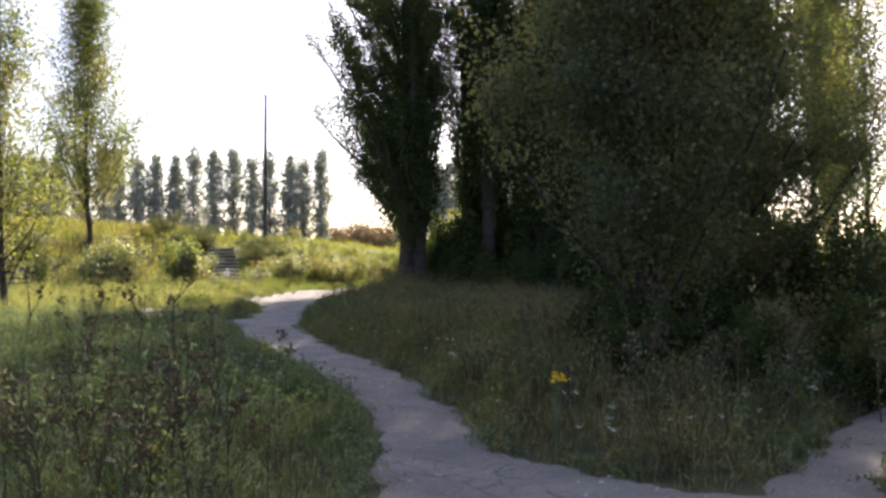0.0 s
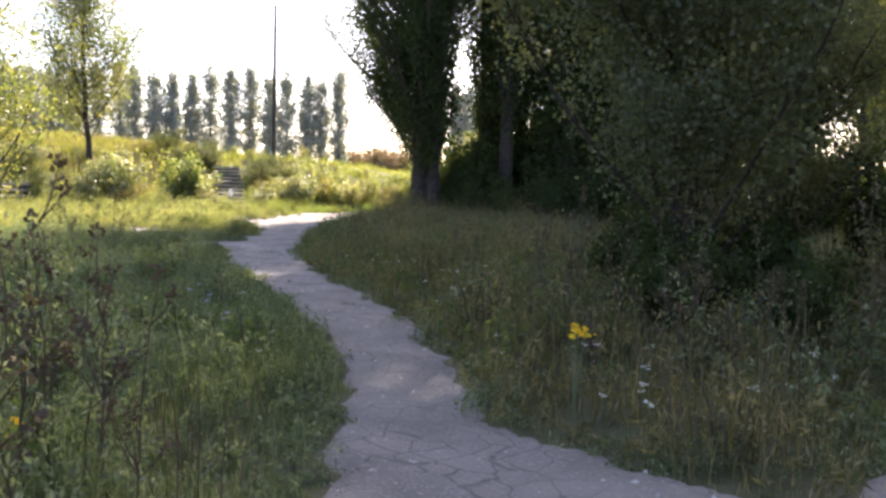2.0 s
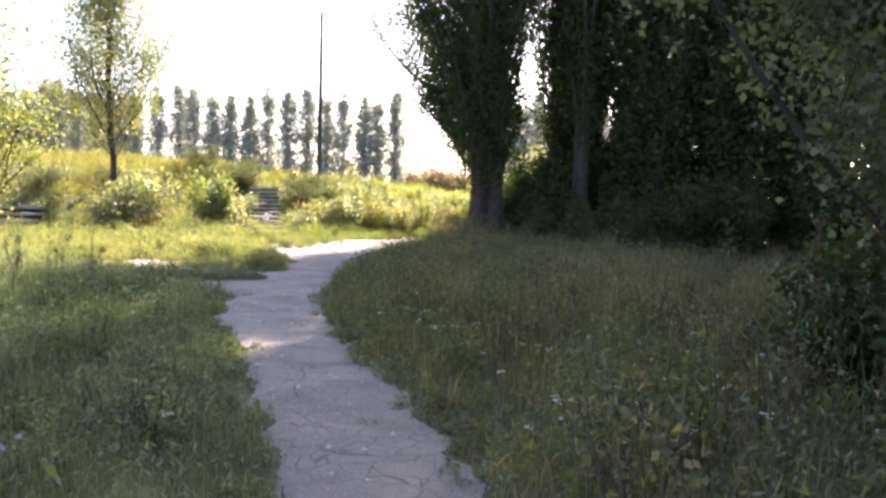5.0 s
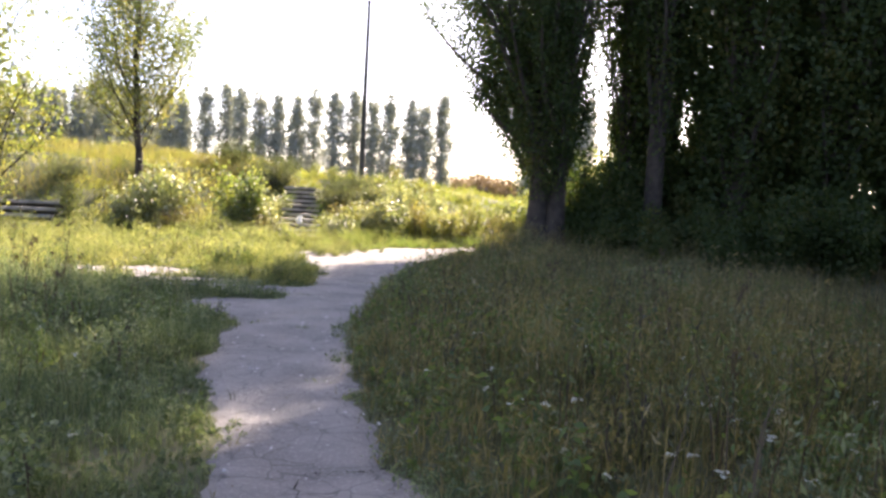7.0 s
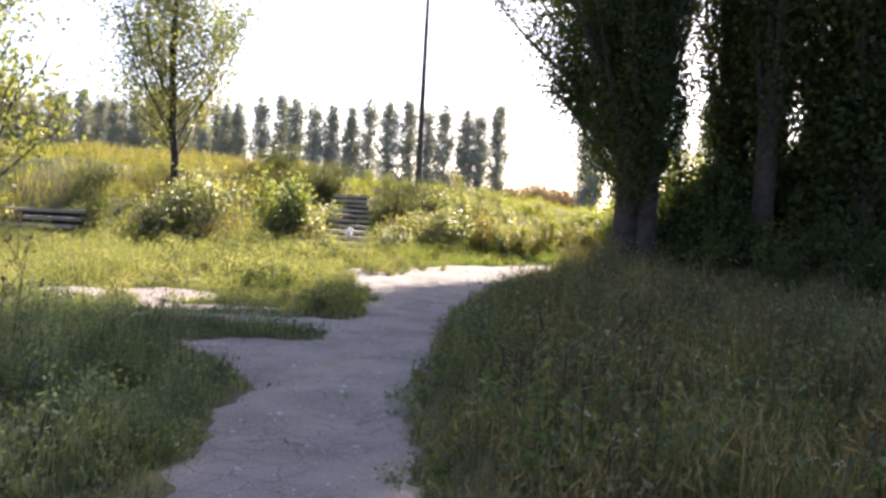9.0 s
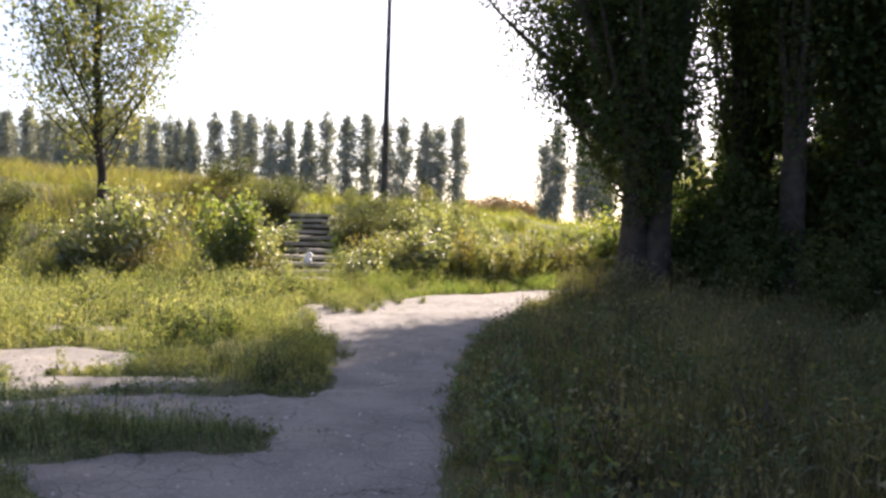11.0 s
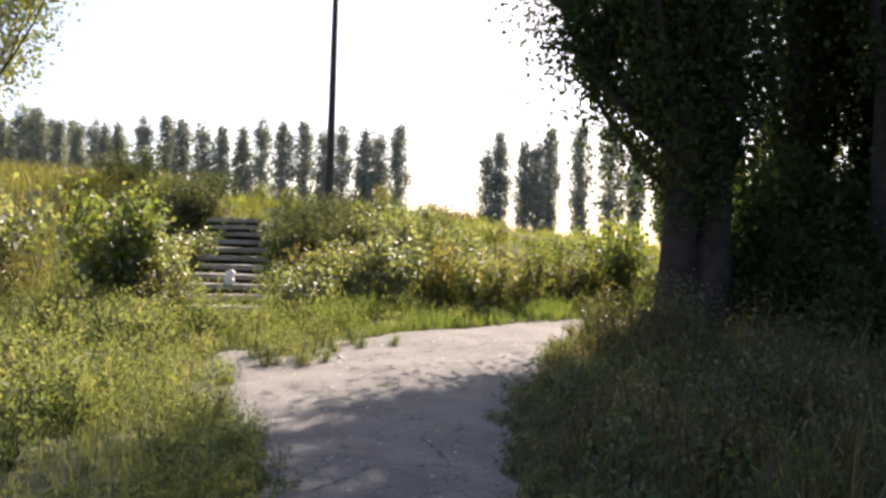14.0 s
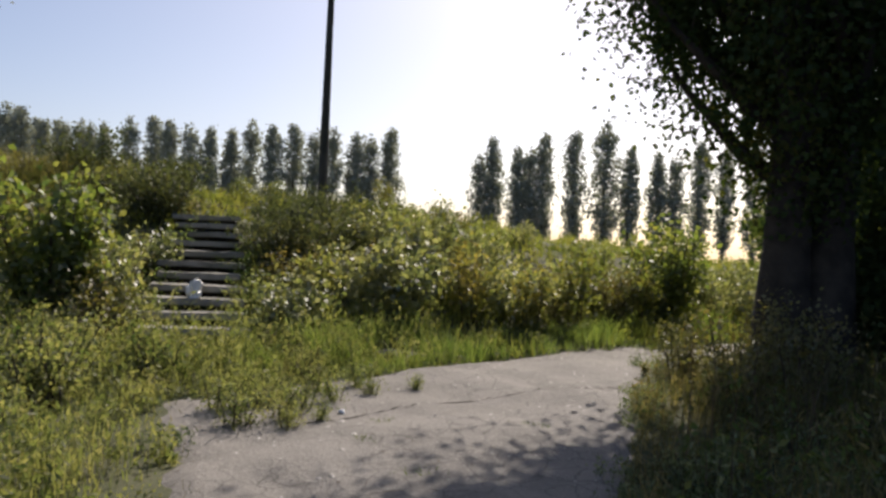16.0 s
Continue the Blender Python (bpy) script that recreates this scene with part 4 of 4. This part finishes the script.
sward("seeding_stalks", x, y, 0.6 * r.uniform(0.6, 1.25, len(x)), np.full(len(x), 0.009), M_DRY, r, "thin brown seeding stalks standing above the meadow", 0.2)
x, y, d = scatter(22000, -24, -7.2, 26.5, 42, r, lambda x, y: BANK(x, y) & (wave(x, y, 0.8, 17) > -0.35))
sward("dry_bank_grass", x, y, 0.5 * r.uniform(0.5, 1.3, len(x)), np.full(len(x), 0.016), G_TAN, r, "long tan grass drying on the bank", 0.6)
x, y, d = scatter(60000, -5, 4, -6, 28, r, None, 0.16)
ok = (d > -0.35) & (wave(x, y, 3.1, 12) + 0.6 * wave(x, y, 7.3, 13) > 0.1 + np.clip(d, 0, 1) * 5)
x, y, d = x[ok], y[ok], d[ok]
herbs("edge_tufts", x, y, 0.15 * clumpy(x, y) * r.uniform(0.4, 1.5, len(x)), 0.03, 9, G_SHADE, r, "low green tufts creeping over the path edge")
x, y, d = scatter(9000, -4, 3, -6, 27, r, None, 0.12)
ok = d > -0.12
sward("edge_grass", x[ok], y[ok], 0.09 * r.uniform(0.5, 1.6, ok.sum()), np.full(ok.sum(), 0.006), G_TALL, r, "short trodden grass creeping over the path edge", 0.7)


x, y, d = scatter(34000, -3.2, 4.5, 23.6, 31.5, r, lambda x, y: np.abs(y - np.interp(x, BANK_X, BANK_FOOT) - 0.3) < 1.1, 0.03)
sward("foot_grass", x, y, 0.36 * mounds(x, y) * r.uniform(0.6, 1.3, len(x)), np.full(len(x), 0.010), G_FRESH, r, "smooth fresh green grass along the foot of the bank", 0.7)
x, y = r.uniform(-3.4, 1.6, 7000), r.uniform(-5, 27, 7000)
ok = (bare(x, y) > 0.0) & ((bare(x, y) < 0.3) | (r.random(7000) < 0.25))
x, y = x[ok], y[ok]
V, Q = leaves(np.stack([x, y, height(x, y) + 0.032], 1), 0.03, 0.016, r)
V[:, 2] = height(V[:, 0], V[:, 1]) + 0.026 + 0.25 * np.abs(V[:, 2] - height(V[:, 0], V[:, 1]) - 0.03)
tagged(part("leaf_litter", mesh("leaf_litter", V, Q, None, M_DRY)), "dry leaf scraps and bark crumbs lying on the path", "litter", kind="stuff")
cx, cy = np.array([-1.95, -1.55, -1.75, -2.2, -0.55, -1.3, -2.35, -1.9, -1.3, 0.2, -0.7]), np.array([21.9, 21.2, 22.5, 22.9, 22.6, 16.6, 23.4, 13.9, 10.6, 3.4, 7.7])
k = r.integers(0, len(cx), 520)
x, y = cx[k] + r.normal(0, 0.07, 520), cy[k] + r.normal(0, 0.05, 520)
sward("crack_tufts", x, y, 0.06 * r.uniform(0.4, 1.5, 520), np.full(520, 0.006), G_MID, r, "small green tufts rooted in the asphalt", 0.8)


# ---- tall weeds and flowers ----
def weed(high, seed, label, name="dry_weed", group="tall dry weeds"):
    r = np.random.default_rng(seed)
    top = tagged(new(name), label, "weed", group)
    main = np.stack([np.cumsum(r.normal(size=7)) * 0.018, np.cumsum(r.normal(size=7)) * 0.018, np.linspace(-0.03, high, 7)], 1)
    part("stem", tubes("stem", [(main, np.linspace(0.008, 0.003, 7))], M_DRY, 4), top)
    for i in range(7):
        s = along(main, 1, r, 0.35)[0]
        e = s + np.array([r.normal() * 0.12, r.normal() * 0.12, r.uniform(0.1, 0.32)])
        ln = limb_line(s, e, r, 5, 0.02, 0.1)
        br = part("branch", tubes("branch", [(ln, np.linspace(0.005, 0.002, 5))], M_DRY, 4), top)
        V, Q = leaves(ln[-1] + r.normal(size=(12, 3)) * 0.022, 0.034, 0.024, r)
        tagged(part("seed_head", mesh("seed_head", V, Q, None, M_DRY), br), kind="stuff")
    P = along(main, 70, r, 0.06) + r.normal(size=(70, 3)) * 0.06
    V, Q = leaves(P, 0.048, 0.017, r, 0.5)
    tagged(part("leaf_growth", mesh("leaf_growth", V, Q, None, G_SHADE), top), kind="stuff")
    return top


w = [weed(1.05, 80, "tall brown dried weed with branching seed heads"), weed(0.85, 81, "brown dried weed standing in the grass"), weed(1.2, 82, "tall dark dried thistle stalk")]
near = [(-0.95, -3.5), (-0.8, -2.9), (-1.25, -3.2), (-0.95, -2.4), (-1.4, -2.6), (-4.9, 11.2), (-5.2, 11.6), (-1.7, -3.4), (-0.5, -3.4), (-1.9, -2.2), (-0.85, -4.0), (-2.2, -1.2), (-2.6, 0.6), (-3.0, 2.5),
        (-3.4, 4.2), (-3.9, 6.0), (-4.6, 9.0), (-5.4, 11.0), (-4.6, 11.7), (-4.2, 10.6), (2.9, 0.6), (3.6, 1.4), (4.2, 0.4), (2.7, 2.4), (3.3, 3.2), (4.6, 1.8), (5.2, 2.4), (3.9, 6.8), (3.0, 5.4), (2.2, 6.4), (2.4, 9.2), (3.6, 10), (4.8, 9), (1.6, 11.4)]
near += [(rng.uniform(-2.1, -0.9), rng.uniform(-4.2, -2.2)) for _ in range(16)] + [(rng.uniform(2.2, 5.0), rng.uniform(-1.6, 3.5)) for _ in range(16)]
for i, (x, y) in enumerate(near):
    if i < 3:
        place(w[i], x, y, None, 50 * i)
    else:
        put_copy(w[i % 3], x, y, None, 71 * i, rng.uniform(0.75, 1.05))


def flower(name, high, n, spread, dot, mat, seed, label, cat="flower"):
    r = np.random.default_rng(seed)
    top = tagged(new(name), label, cat, name.replace("_", " ") + "s in the grass")
    heads = r.normal(size=(n, 3)) * np.array([spread, spread, 0.03]) + np.array([0, 0, high])
    for h in heads:
        st = part("stem", tubes("stem", [(np.array([[0, 0, -0.02], h * np.array([0.35, 0.35, 0.55]), h]), [0.005, 0.004, 0.002])], G_SHADE, 4), top)
        V, Q = leaves(h + r.normal(size=(16, 3)) * np.array([dot, dot, dot * 0.3]), dot * 1.1, dot, r)
        part("flower_head", mesh("flower_head", V, Q, None, mat), st)
    return top


yf = flower("yellow_tansy", 0.6, 6, 0.03, 0.019, M_YELLOW, 90, "bright yellow tansy in bloom beside the path")
place(yf, 1.53, -1.68)
put_copy(yf, 2.3, 2.9, None, 60, 0.4)
put_copy(yf, -1.3, -2.5, None, 60, 0.5)
wf = flower("white_yarrow", 0.40, 3, 0.05, 0.016, M_WHITE, 91, "white flat-headed yarrow among the grass")
place(wf, 1.86, -2.08, None, 0, 0.75)
r = np.random.default_rng(92)
x, y, d = scatter(190, 0.2, 5, -2.5, 12, r, RIGHT, -0.3)
for i in range(min(95, len(x))):
    put_copy(wf, x[i], y[i], None, 37 * i, r.uniform(0.4, 0.75))
x, y, d = scatter(120, 0.2, 3.8, 2.5, 9, r, RIGHT, -0.25)
for i in range(min(70, len(x))):
    put_copy(wf, x[i], y[i], None, 53 * i, r.uniform(0.42, 0.72))
x, y, d = scatter(60, -4, 0.2, -4, 10, r, LEFT, -0.3)
for i in range(min(16, len(x))):
    put_copy(wf, x[i], y[i], None, 37 * i, r.uniform(0.4, 0.65))
bf = flower("blue_chicory", 0.5, 2, 0.06, 0.012, M_BLUE, 93, "blue chicory flowers on thin stalks")
place(bf, -0.95, 0.4)
for i, (x, y) in enumerate(((-0.7, -0.4), (-1.2, 1.3), (2.9, 3.4), (3.6, 5.2), (2.4, 9.5))):
    put_copy(bf, x, y, None, 60 * i, 0.9)


# ---- larger weed clumps ----
CL = "bushy weed clumps"
clumps = [shrub("weed_clump", 0.66, 0.28, 9, 700, 0.045, G_SUN, 100, "feathery pale green wormwood clump in the meadow", CL, "weed"),
          shrub("weed_clump", 0.5, 0.3, 6, 420, 0.05, G_MID, 101, "bushy fresh green weed clump", CL, "weed"),
          shrub("weed_clump", 0.55, 0.25, 6, 420, 0.042, G_SHADE, 102, "grey-green wormwood clump in the shade", CL, "weed"),
          shrub("weed_clump", 0.75, 0.22, 6, 380, 0.04, G_TALL, 103, "browning tall weed clump", CL, "weed")]
r = np.random.default_rng(104)
used = set()


def strew(n, x0, x1, y0, y1, keep, kinds_in, lo, hi, edge=-0.22):
    x, y, d = scatter(n, x0, x1, y0, y1, r, keep, edge)
    for i in range(len(x)):
        k = kinds_in[i % len(kinds_in)]
        s = r.uniform(lo, hi) * (0.6 if d[i] > -0.5 else 1.0)
        if k in used:
            put_copy(clumps[k], x[i], y[i], None, 40 * i, s)
        else:
            used.add(k)
            place(clumps[k], x[i], y[i], None, 40 * i, s)


strew(120, -7.5, -1.0, 15.2, 25.5, MEADOW, (0, 1, 0), 0.6, 1.15)
strew(120, -4.5, 0.2, -3, 13, LEFT, (2, 1, 2), 0.6, 1.1)
strew(165, -0.5, 5, -2.5, 22, RIGHT, (3, 1, 2, 3), 0.7, 1.3)

for i, (x, y, s) in enumerate(((-2.6, 22.6, 0.5), (-2.9, 22.3, 0.6), (-2.8, 22.95, 0.55), (-2.45, 22.95, 0.45), (-2.3, 22.55, 0.3), (-3.1, 22.7, 0.6), (-2.2, 23.2, 0.4), (-1.9, 23.6, 0.35), (-1.5, 23.9, 0.3), (-2.5, 22.25, 0.35), (-2.0, 23.95, 0.5), (-2.4, 23.6, 0.55))):
    put_copy(clumps[0], x, y, None, 90 * i, s)
for i, (x, y, s) in enumerate(((-4.75, 26.6, 0.8), (-4.9, 27.4, 0.9), (-3.65, 27.2, 0.8), (-3.8, 28.1, 0.8), (-5.05, 28.3, 0.8), (-4.3, 28.5, 0.5), (-3.9, 28.9, 0.9), (-4.95, 29.2, 0.9), (-3.45, 26.3, 0.8), (-4.7, 25.8, 0.7))):
    put_copy(clumps[1], x, y, None, 70 * i, s)
